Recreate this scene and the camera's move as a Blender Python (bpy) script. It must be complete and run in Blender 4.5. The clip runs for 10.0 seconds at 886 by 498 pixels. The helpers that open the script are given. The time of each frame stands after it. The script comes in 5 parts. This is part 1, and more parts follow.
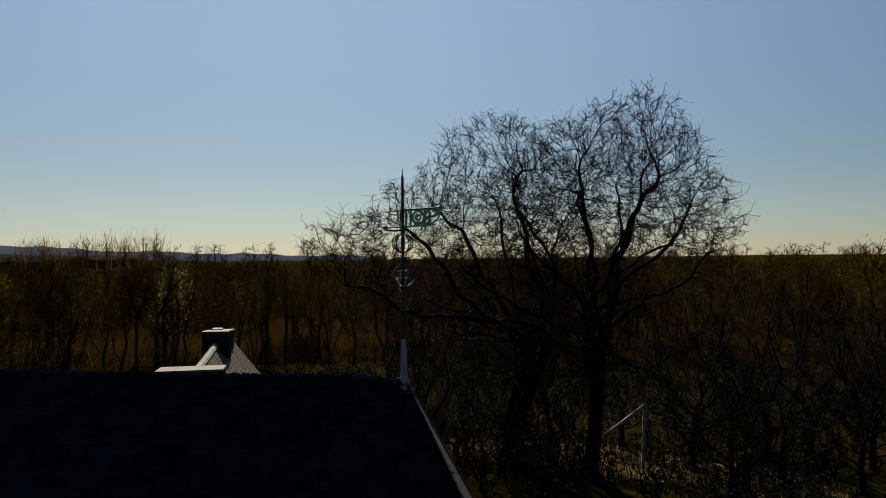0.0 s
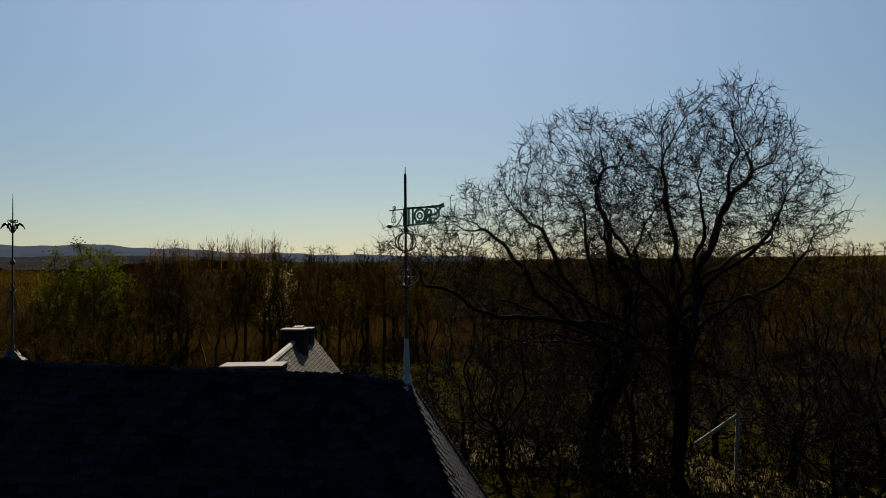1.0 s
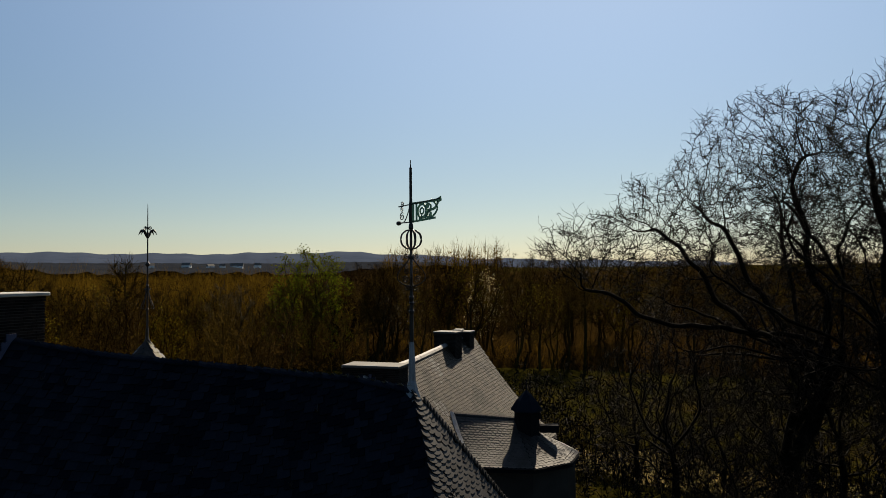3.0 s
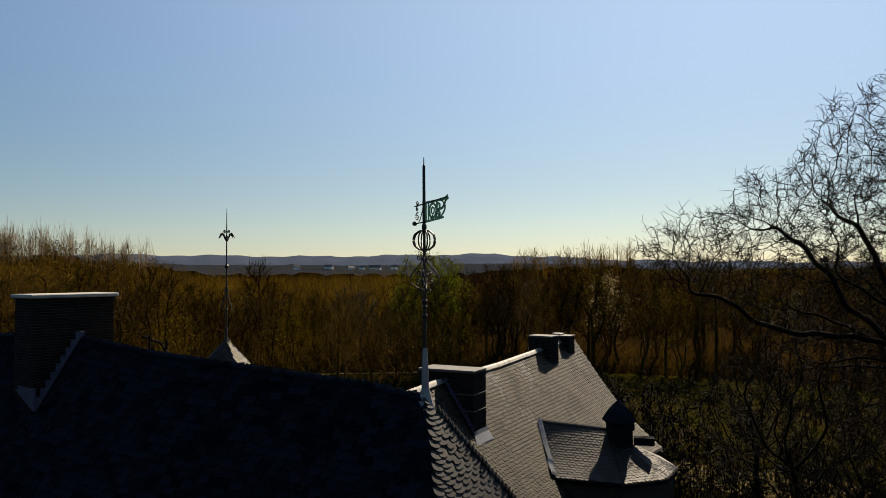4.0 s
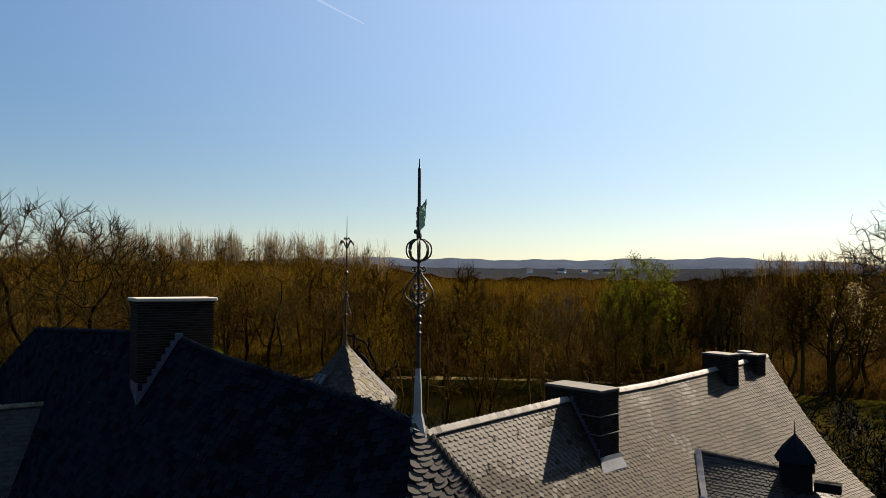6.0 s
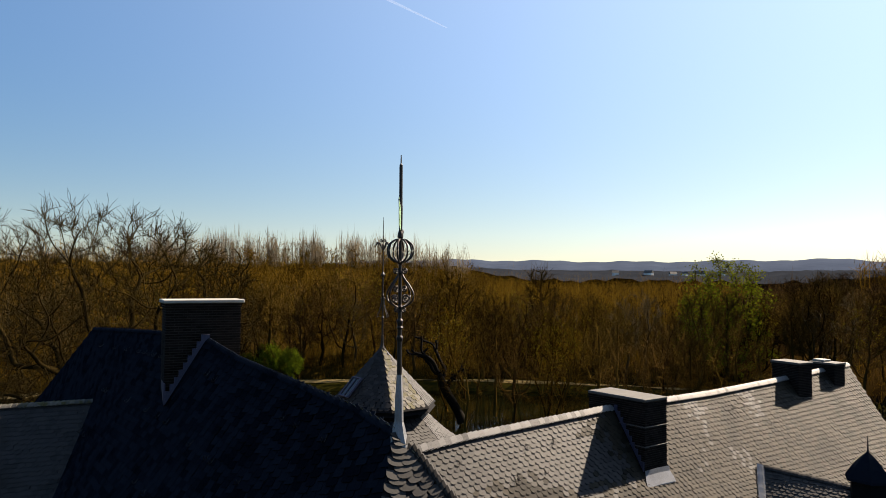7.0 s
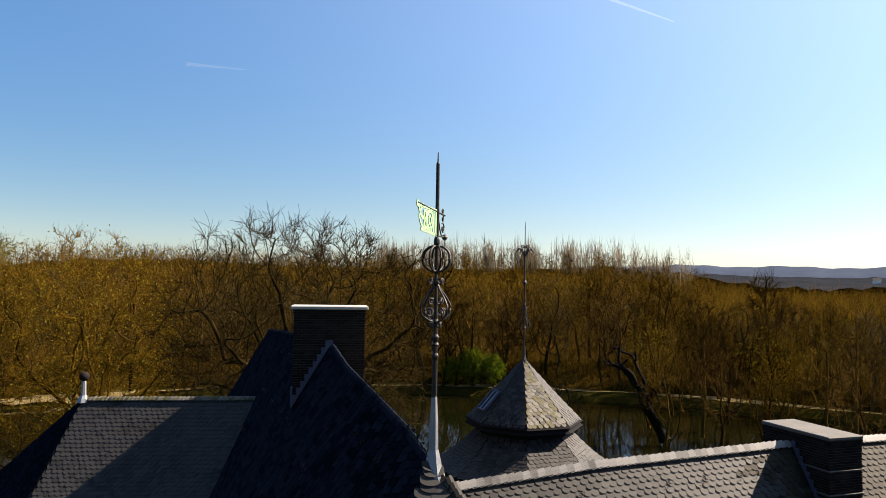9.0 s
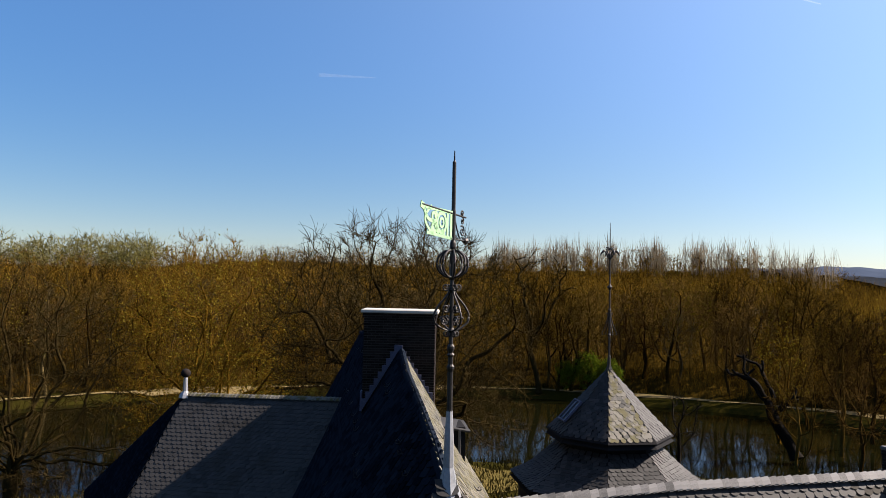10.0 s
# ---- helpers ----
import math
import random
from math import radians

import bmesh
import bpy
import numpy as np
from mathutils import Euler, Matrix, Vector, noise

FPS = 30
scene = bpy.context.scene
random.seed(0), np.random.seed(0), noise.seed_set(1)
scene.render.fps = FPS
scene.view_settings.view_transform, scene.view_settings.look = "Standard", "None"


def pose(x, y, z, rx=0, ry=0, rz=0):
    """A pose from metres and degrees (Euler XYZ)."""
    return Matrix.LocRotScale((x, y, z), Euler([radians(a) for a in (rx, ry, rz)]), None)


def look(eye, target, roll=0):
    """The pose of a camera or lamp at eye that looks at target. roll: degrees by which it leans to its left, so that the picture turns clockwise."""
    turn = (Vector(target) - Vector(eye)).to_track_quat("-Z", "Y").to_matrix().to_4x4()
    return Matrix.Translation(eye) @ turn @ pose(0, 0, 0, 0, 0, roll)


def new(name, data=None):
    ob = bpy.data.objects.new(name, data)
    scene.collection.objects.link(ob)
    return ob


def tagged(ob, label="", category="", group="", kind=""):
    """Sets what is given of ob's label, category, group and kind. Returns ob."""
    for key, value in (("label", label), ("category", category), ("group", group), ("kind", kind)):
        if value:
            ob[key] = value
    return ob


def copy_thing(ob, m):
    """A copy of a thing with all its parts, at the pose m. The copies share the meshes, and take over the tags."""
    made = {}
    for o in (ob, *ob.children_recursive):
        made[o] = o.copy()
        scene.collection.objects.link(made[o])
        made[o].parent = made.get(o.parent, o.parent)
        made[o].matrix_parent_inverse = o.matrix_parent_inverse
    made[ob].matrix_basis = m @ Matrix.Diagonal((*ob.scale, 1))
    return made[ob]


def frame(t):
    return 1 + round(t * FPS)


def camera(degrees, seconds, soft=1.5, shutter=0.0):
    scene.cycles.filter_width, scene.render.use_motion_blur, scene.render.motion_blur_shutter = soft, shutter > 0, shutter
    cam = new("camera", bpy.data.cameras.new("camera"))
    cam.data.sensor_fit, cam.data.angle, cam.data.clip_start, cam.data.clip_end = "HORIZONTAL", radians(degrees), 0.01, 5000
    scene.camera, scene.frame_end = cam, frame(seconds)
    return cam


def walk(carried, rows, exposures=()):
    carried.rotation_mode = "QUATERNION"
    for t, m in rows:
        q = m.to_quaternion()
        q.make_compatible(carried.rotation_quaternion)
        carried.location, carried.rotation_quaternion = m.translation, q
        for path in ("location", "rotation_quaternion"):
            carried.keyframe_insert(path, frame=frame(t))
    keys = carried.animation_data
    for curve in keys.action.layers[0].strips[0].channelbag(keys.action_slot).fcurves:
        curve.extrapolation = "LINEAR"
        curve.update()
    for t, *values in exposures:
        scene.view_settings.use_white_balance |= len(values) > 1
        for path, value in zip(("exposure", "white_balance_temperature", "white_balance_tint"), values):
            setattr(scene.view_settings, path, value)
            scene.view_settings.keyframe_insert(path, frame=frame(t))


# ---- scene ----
cam = camera(64.8, 10.0, 0.6)
PATH = [
    (0, (0.205, -0.577, 13.885), (0.187, 1.422, 13.924), -0.5),
    (0.5, (1.339, -0.46, 13.895), (1.168, 1.532, 13.933), -0.6),
    (1, (2.511, -0.055, 13.826), (2.173, 1.915, 13.87), -0.5),
    (1.5, (3.582, 0.386, 13.758), (2.985, 2.294, 13.811), -0.5),
    (2, (4.672, 0.944, 13.701), (3.964, 2.813, 13.758), -0.6),
    (2.5, (5.621, 1.601, 13.668), (4.889, 3.461, 13.725), -0.6),
    (3, (6.512, 2.508, 13.654), (5.552, 4.262, 13.719), -0.5),
    (3.2, (6.859, 2.932, 13.673), (5.811, 4.634, 13.739), -0.5),
    (4.5, (8.699, 5.401, 13.639), (7.308, 6.836, 13.717), -0.2),
    (5, (9.231, 6.516, 13.686), (7.721, 7.825, 13.766), 0.1),
    (5.5, (9.605, 7.529, 13.762), (7.993, 8.711, 13.843), 0.2),
    (6, (9.892, 8.593, 13.817), (8.179, 9.623, 13.901), 0.3),
    (7.5, (10.158, 11.212, 13.832), (8.287, 11.913, 13.924), 0.3),
    (8, (10.059, 11.997, 13.886), (8.136, 12.538, 13.981), 0.4),
    (8.5, (9.86, 12.74, 13.952), (7.899, 13.124, 14.046), 0.8),
    (9, (9.639, 13.532, 13.944), (7.652, 13.74, 14.042), 0.9),
    (9.5, (9.393, 14.321, 13.961), (7.396, 14.36, 14.059), 1.1),
    (10, (9.041, 15.122, 14.042), (7.048, 14.974, 14.138), 1.2),
]
EXPOSURES = [(0.0, 0.68, 7150, 11), (1.0, 0.78, 7150, 11), (2.5, 0.97, 7250, 12), (4.5, 1.35, 7450, 13), (5.5, 1.62, 7450, 14), (7.5, 1.97, 7250, 17), (8.5, 2.12, 7200, 17), (9.0, 2.12, 7050, 17), (9.5, 2.05, 6750, 18), (10.0, 1.96, 6450, 19)]
walk(cam, [(t, look(eye, target, roll)) for t, eye, target, roll in PATH], EXPOSURES)

# ---- light ----
SUN_EL, SUN_AZ = 37.0, 14.0      # degrees; azimuth counted left of +y
world = bpy.data.worlds.new("sky")
scene.world = world
world.use_nodes = True
wn = world.node_tree
sky = wn.nodes.new("ShaderNodeTexSky")
sky.sky_type, sky.sun_disc = "NISHITA", False
sky.sun_elevation, sky.sun_rotation = radians(SUN_EL), radians(-SUN_AZ)
sky.altitude, sky.air_density, sky.dust_density, sky.ozone_density = 100, 1.0, 0.1, 2.6
vivid = wn.nodes.new("ShaderNodeHueSaturation")
vivid.inputs["Saturation"].default_value = 1.35
wn.links.new(sky.outputs[0], vivid.inputs["Color"])
sun_dir = Vector((-math.sin(radians(SUN_AZ)) * math.cos(radians(SUN_EL)), math.cos(radians(SUN_AZ)) * math.cos(radians(SUN_EL)), math.sin(radians(SUN_EL))))
# thin spring haze: a faint even veil and a broad bright one round the sun
way = wn.nodes.new("ShaderNodeTexCoord")
toward = wn.nodes.new("ShaderNodeVectorMath")
toward.operation = "DOT_PRODUCT"
toward.inputs[1].default_value = sun_dir
wn.links.new(way.outputs["Generated"], toward.inputs[0])
near_sun = wn.nodes.new("ShaderNodeMapRange")
near_sun.inputs["From Min"].default_value = -1.0
wn.links.new(toward.outputs["Value"], near_sun.inputs[0])
veil = wn.nodes.new("ShaderNodeMath")
veil.operation = "POWER"
veil.inputs[1].default_value = 5.0
wn.links.new(near_sun.outputs[0], veil.inputs[0])


def blend(kind, first, second, share=1.0):
    m = wn.nodes.new("ShaderNodeMix")
    m.data_type, m.blend_type, m.clamp_result = "RGBA", kind, False
    m.inputs[0].default_value = share
    for k, v in ((6, first), (7, second)):
        if isinstance(v, tuple):
            m.inputs[k].default_value = (*v, 1)
        else:
            wn.links.new(v, m.inputs[k])
    return m.outputs[2]


glow = blend("MIX", (0.32, 0.64, 1.12), (3.6, 4.1, 4.6))
wn.links.new(veil.outputs[0], glow.node.inputs[0])
clear = blend("MULTIPLY", vivid.outputs[0], (0.46, 0.46, 0.46))
# dust low over the land warms the sky towards the horizon
level = wn.nodes.new("ShaderNodeSeparateXYZ")
wn.links.new(way.outputs["Generated"], level.inputs[0])
height = wn.nodes.new("ShaderNodeMapRange")
height.interpolation_type = "SMOOTHSTEP"
height.inputs["From Min"].default_value, height.inputs["From Max"].default_value = -0.02, 0.36
wn.links.new(level.outputs["Z"], height.inputs[0])
dust = blend("MIX", (0.98, 0.925, 0.84), (0.965, 1.03, 1.09))
wn.links.new(height.outputs[0], dust.node.inputs[0])
wn.links.new(blend("MULTIPLY", blend("ADD", clear, glow), dust), wn.nodes["Background"].inputs[0])
wn.nodes["Background"].inputs[1].default_value = 0.05
sun = new("sun", bpy.data.lights.new("sun", "SUN"))
sun.data.energy, sun.data.angle, sun.data.color = 4.8, radians(0.55), (1.0, 0.9, 0.74)
sun.matrix_world = look(sun_dir * 60, (0, 0, 0))


# ---- materials ----
def material(name, colors, rough=0.8, metal=0.0, scale=3.0, fine=40.0, bump=0.3, per_island=0.0, per_object=0.0, stretch=(1, 1, 1), moss=None, gloss=0.3, thin=0.0):
    """Two scales of noise mix the colours; pieces differ by object or by island."""
    m = bpy.data.materials.new(name)
    m.use_nodes = True
    nt, n = m.node_tree, m.node_tree.nodes
    b = n["Principled BSDF"]
    b.inputs["Roughness"].default_value, b.inputs["Metallic"].default_value = rough, metal
    b.inputs["Specular IOR Level"].default_value = gloss
    co = n.new("ShaderNodeTexCoord")
    mp = n.new("ShaderNodeMapping")
    mp.inputs["Scale"].default_value = stretch
    nt.links.new(co.outputs["Object"], mp.inputs[0])
    big, small = n.new("ShaderNodeTexNoise"), n.new("ShaderNodeTexNoise")
    big.inputs["Scale"].default_value, big.inputs["Detail"].default_value = scale, 5
    small.inputs["Scale"].default_value, small.inputs["Detail"].default_value = fine, 6
    for x in (big, small):
        nt.links.new(mp.outputs[0], x.inputs["Vector"])
    add = n.new("ShaderNodeMath")
    add.operation = "MULTIPLY_ADD"
    add.inputs[1].default_value = 0.45
    nt.links.new(small.outputs[0], add.inputs[0])
    half = n.new("ShaderNodeMath")
    half.operation = "MULTIPLY"
    half.inputs[1].default_value = 0.55
    nt.links.new(big.outputs[0], half.inputs[0])
    nt.links.new(half.outputs[0], add.inputs[2])
    value = add.outputs[0]
    for amount, node, out in ((per_island, "ShaderNodeNewGeometry", "Random Per Island"), (per_object, "ShaderNodeObjectInfo", "Random")):
        if amount:
            g = n.new(node)
            ma = n.new("ShaderNodeMath")
            ma.operation = "MULTIPLY_ADD"
            ma.inputs[1].default_value = amount
            sub = n.new("ShaderNodeMath")
            sub.operation = "SUBTRACT"
            sub.inputs[1].default_value = amount / 2
            nt.links.new(g.outputs[out], ma.inputs[0])
            nt.links.new(value, sub.inputs[0])
            nt.links.new(sub.outputs[0], ma.inputs[2])
            value = ma.outputs[0]
    ramp = n.new("ShaderNodeValToRGB")
    ramp.color_ramp.elements[0].position, ramp.color_ramp.elements[1].position = 0.3, 0.7
    for i, c in enumerate(colors[:2]):
        ramp.color_ramp.elements[i].color = (*c, 1)
    if len(colors) > 2:
        ramp.color_ramp.elements.new(0.5).color = (*colors[2], 1)
    nt.links.new(value, ramp.inputs[0])
    color = ramp.outputs[0]
    if moss:
        mn = n.new("ShaderNodeTexNoise")
        mn.inputs["Scale"].default_value, mn.inputs["Detail"].default_value = moss[1], 7
        mr = n.new("ShaderNodeMapRange")
        mr.inputs["From Min"].default_value, mr.inputs["From Max"].default_value = moss[2], moss[2] + 0.12
        nt.links.new(co.outputs["Object"], mn.inputs["Vector"])
        nt.links.new(mn.outputs[0], mr.inputs[0])
        mx = n.new("ShaderNodeMix")
        mx.data_type = "RGBA"
        mx.inputs[7].default_value = (*moss[0], 1)
        nt.links.new(mr.outputs[0], mx.inputs[0])
        nt.links.new(color, mx.inputs[6])
        color = mx.outputs[2]
    nt.links.new(color, b.inputs["Base Color"])
    if thin:
        # leaves and vapour pass part of the light; twigs also, to brighten flat slivers
        tr, ms = n.new("ShaderNodeBsdfTranslucent"), n.new("ShaderNodeMixShader")
        ms.inputs[0].default_value = thin
        nt.links.new(color, tr.inputs[0])
        nt.links.new(b.outputs[0], ms.inputs[1])
        nt.links.new(tr.outputs[0], ms.inputs[2])
        nt.links.new(ms.outputs[0], n["Material Output"].inputs[0])
    if bump:
        bp = n.new("ShaderNodeBump")
        bp.inputs["Strength"].default_value, bp.inputs["Distance"].default_value = bump, 0.004
        nt.links.new(small.outputs[0], bp.inputs["Height"])
        nt.links.new(bp.outputs[0], b.inputs["Normal"])
    return m


# shaded copy of the slate: the shade is in its dark blue colour
SLATE_SHADE = material("blue slate darkened for shade", [(0.00264, 0.00408, 0.00696), (0.0084, 0.01176, 0.01776)], 0.8, 0, 0.7, 25, 0.3, 0.5, 0.5, gloss=0.0)
SLATE = material("grey slate", [(0.009051, 0.008738, 0.008894), (0.02621, 0.02512, 0.02433)], 0.65, 0, 0.6, 30, 0.35, 0.5, 0.5, moss=((0.01, 0.0078, 0.0042), 0.4, 0.56), gloss=0.2)
# moss patches, on a slate base lightened to carry the sunlight
SLATE_MOSSY_LIT = material("mossy sunlit-toned slate", [(0.02633, 0.0258, 0.02369), (0.1053, 0.0974, 0.07898)], 0.7, 0, 0.9, 30, 0.4, 0.7, 0.5, moss=((0.055, 0.047, 0.012), 4.0, 0.48), gloss=0.25)
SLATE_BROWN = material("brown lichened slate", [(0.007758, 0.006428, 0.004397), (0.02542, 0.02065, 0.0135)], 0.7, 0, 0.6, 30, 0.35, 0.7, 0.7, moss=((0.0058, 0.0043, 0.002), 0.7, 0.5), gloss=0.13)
RIDGE_SLATE = material("pale ridge slate", [(0.05056, 0.04899, 0.04666), (0.1478, 0.1422, 0.1354)], 0.65, 0, 0.9, 30, 0.35, 0.7, 0.5, gloss=0.25)
SLATE_DARK = material("dark slate underlay", [(0.004, 0.004, 0.005), (0.009, 0.009, 0.01)], 0.95, 0, 2, 20, 0.2, gloss=0.1)
LEAD = material("zinc sheet", [(0.119, 0.1275, 0.1394), (0.221, 0.2329, 0.255)], 0.5, 0.2, 2, 30, 0.15, gloss=0.4)
LEAD_BLUE = material("lead flashing", [(0.03, 0.0341, 0.0595), (0.06, 0.0651, 0.1105)], 0.55, 0.2, 2, 30, 0.2)
IRON = material("black wrought iron", [(0.012, 0.012, 0.012), (0.035, 0.032, 0.03)], 0.5, 0.6, 4, 60, 0.2)
VERDIGRIS = material("verdigris copper", [(0.14, 0.27, 0.14), (0.24, 0.4, 0.22)], 0.6, 0.1, 6, 50, 0.2)
BRICK = material("old dark brick", [(0.00476, 0.003944, 0.003672), (0.017, 0.01251, 0.01088)], 0.9, 0, 3, 50, 0.5, 0.5, gloss=0.1)
MORTAR = material("dark mortar", [(0.026, 0.0247, 0.0234), (0.0572, 0.0533, 0.0494)], 0.95, 0, 4, 60, 0.3, gloss=0.1)
STONE = material("weathered stone cap", [(0.22, 0.21, 0.19), (0.36, 0.345, 0.31)], 0.75, 0, 3, 40, 0.4)
STONE_GREY = material("grey stone cap", [(0.05, 0.047, 0.043), (0.095, 0.09, 0.082)], 0.8, 0, 3, 40, 0.4)
RENDER = material("dark lime wall", [(0.02, 0.018, 0.015), (0.045, 0.04, 0.033)], 0.9, 0, 1, 25, 0.3, gloss=0.1)
GROUND = material("leaf litter and grass", [(0.0112, 0.0084, 0.00144), (0.032, 0.0208, 0.0048), (0.016, 0.0144, 0.0024)], 0.95, 0, 0.09, 2.5, 0.6, gloss=0.0)
BANK = material("dry grass bank", [(0.069, 0.0483, 0.0138), (0.1725, 0.1219, 0.0414), (0.0575, 0.046, 0.0115)], 0.95, 0, 0.15, 3.0, 0.6, gloss=0.03)
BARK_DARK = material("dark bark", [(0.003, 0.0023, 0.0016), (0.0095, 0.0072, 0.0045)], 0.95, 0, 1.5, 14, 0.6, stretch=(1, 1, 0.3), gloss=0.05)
BARK_BROAD = material("dark olive bark", [(0.008, 0.0056, 0.002), (0.034, 0.0235, 0.008)], 0.95, 0, 1.2, 14, 0.5, stretch=(1, 1, 0.3), gloss=0.0)
BARK_MID = material("grey brown bark", [(0.01155, 0.006507, 0.001481), (0.06381, 0.03732, 0.009972)], 0.95, 0, 1.2, 14, 0.5, per_object=0.5, stretch=(1, 1, 0.3), gloss=0.0)
BARK = material("olive brown bark", [(0.01801, 0.009547, 0.0009846), (0.07204, 0.03947, 0.004595)], 0.95, 0, 0.8, 14, 0.5, per_object=0.5, stretch=(1, 1, 0.3), gloss=0.0)
BARK_RED = material("red brown twigs", [(0.021, 0.01219, 0.002344), (0.075, 0.04594, 0.009375)], 0.95, 0, 0.8, 14, 0.5, per_object=0.5, gloss=0.0)
BARK_PALE = material("pale bark", [(0.024, 0.0172, 0.006), (0.068, 0.0496, 0.0192)], 0.9, 0, 0.8, 14, 0.5, per_object=0.4, gloss=0.05)
LEAF = material("young leaves", [(0.03488, 0.04279, 0.002906), (0.1162, 0.1338, 0.01046)], 0.9, 0, 0.6, 9, 0, per_object=0.3, gloss=0.0, thin=0.45)
LEAF_BRIGHT = material("bright spring leaves", [(0.06, 0.085, 0.004), (0.16, 0.21, 0.015)], 0.9, 0, 0.6, 9, 0, per_object=0.3, gloss=0.0, thin=0.45)
SAND = material("sandy path", [(0.08568, 0.06365, 0.02693), (0.1591, 0.1224, 0.05875)], 0.95, 0, 0.4, 6, 0.3, gloss=0.0)
LEAF_OLIVE = material("olive buds", [(0.045, 0.03328, 0.00336), (0.12, 0.09152, 0.0112)], 0.9, 0, 0.6, 9, 0, per_object=0.4, gloss=0.0, thin=0.45)
BLOSSOM = material("cream blossom", [(0.195, 0.15, 0.075), (0.36, 0.3, 0.165)], 0.9, 0, 1, 12, 0, gloss=0.0, thin=0.45)
WATER = material("dark pond water", [(0.002, 0.0022, 0.0006), (0.004, 0.004, 0.0012)], 0.05, 0, 0.1, 0.9, 0.04, gloss=0.2)
# the blue of the distance haze is put into the hills' colour
FAR_WOOD = material("distant hill with haze in the colour", [(0.0315, 0.0425, 0.0646), (0.045, 0.0578, 0.0855)], 1.0, 0, 0.008, 0.05, 0, gloss=0.0)
WHITE = material("white painted board", [(0.62, 0.6, 0.56), (0.78, 0.76, 0.72)], 0.6, 0, 3, 40, 0.1)
# canopy colours are darkened so gaps between the paler twigs read as shade
WOOD_FAR = material("distant olive brown woods in shade tone", [(0.01432, 0.008775, 0.001242), (0.03604, 0.0225, 0.003888)], 0.95, 0, 0.035, 1.2, 0, 0.3, stretch=(1, 1, 0.35), gloss=0.0)
WOOD_FAR_RED = material("distant red brown woods in shade tone", [(0.0093, 0.00528, 0.00132), (0.024, 0.0138, 0.0036)], 0.95, 0, 0.035, 1.2, 0, 0.3, stretch=(1, 1, 0.35), gloss=0.0)
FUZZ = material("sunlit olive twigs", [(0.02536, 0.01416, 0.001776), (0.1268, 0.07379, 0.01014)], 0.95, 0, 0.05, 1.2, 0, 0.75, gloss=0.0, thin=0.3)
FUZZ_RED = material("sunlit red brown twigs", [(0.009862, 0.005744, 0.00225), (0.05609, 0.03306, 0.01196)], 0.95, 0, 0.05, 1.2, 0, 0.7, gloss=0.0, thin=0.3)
# poplar colour is raised to imitate hazy sunlight on the stems
POPLAR = material("poplar bark lightened for sun and haze", [(0.075, 0.06, 0.0375), (0.18, 0.15, 0.105)], 0.95, 0, 0.1, 1.2, 0, 0.5, gloss=0.0, thin=0.45)
BUDS_PALE = material("pale yellow buds", [(0.05, 0.045, 0.012), (0.13, 0.115, 0.035)], 0.95, 0, 0.1, 1.2, 0, 0.5, gloss=0.0, thin=0.45)
# grey-blue instead of brown: air haze painted into the far woods
FAR_CANOPY = material("far woods with haze in the colour", [(0.0102, 0.01208, 0.0154), (0.0187, 0.02205, 0.028)], 1.0, 0, 0.01, 0.1, 0, gloss=0.0)
OLD_WOOD = material("grey old timber", [(0.135, 0.1275, 0.1125), (0.255, 0.24, 0.2175)], 0.9, 0, 3, 30, 0.3)
GLASS_DARK = material("dark window glass", [(0.015, 0.018, 0.02), (0.03, 0.033, 0.036)], 0.08, 0, 1, 10, 0)


# ---- helpers for meshes ----
def raw(name, verts, faces, mat, parent=None, label="", smooth=False):
    me = bpy.data.meshes.new(name)
    me.from_pydata([tuple(v) for v in verts], [], [tuple(f) for f in faces])
    me.materials.append(mat)
    if smooth:
        me.polygons.foreach_set("use_smooth", [True] * len(me.polygons))
    me.update()
    ob = new(name, me)
    if parent:
        ob.parent = parent
    if label:
        ob["label"] = label
    return ob


def part(name, bm, mat, parent=None, label="", smooth=False):
    bmesh.ops.recalc_face_normals(bm, faces=bm.faces)
    me = bpy.data.meshes.new(name)
    bm.to_mesh(me)
    bm.free()
    me.materials.append(mat)
    if smooth:
        me.polygons.foreach_set("use_smooth", [True] * len(me.polygons))
    ob = new(name, me)
    if parent:
        ob.parent = parent
    if label:
        ob["label"] = label
    return ob


def thing(name, at, label, category, group="", kind=""):
    ob = new(name)
    ob.location = at
    ob.empty_display_size = 0.2
    return tagged(ob, label, category, group, kind)


def lay(p):
    """Parents hold their parts in world places: undo the parent's shift."""
    for o in p.children:
        o.matrix_parent_inverse = Matrix.Translation(p.location).inverted()


def box(bm, c, s, rz=0.0, bevel=0.0):
    r = bmesh.ops.create_cube(bm, size=1.0)
    bmesh.ops.transform(bm, matrix=Matrix.Translation(c) @ Matrix.Rotation(rz, 4, "Z") @ Matrix.Diagonal((*s, 1)), verts=r["verts"])
    if bevel:
        es = list({e for v in r["verts"] for e in v.link_edges})
        bmesh.ops.bevel(bm, geom=es, offset=bevel, segments=1, affect="EDGES")


def lathe(bm, profile, centre, sides=16, turn=0.0):
    """A turned body: profile of (radius, z)."""
    rings = []
    for r, z in profile:
        rings.append([bm.verts.new((centre[0] + r * math.cos(turn + 2 * math.pi * k / sides), centre[1] + r * math.sin(turn + 2 * math.pi * k / sides), centre[2] + z)) for k in range(sides)])
    for a, b in zip(rings, rings[1:]):
        for k in range(sides):
            bm.faces.new((a[k], a[(k + 1) % sides], b[(k + 1) % sides], b[k]))
    bm.faces.new(rings[0][::-1])
    bm.faces.new(rings[-1])


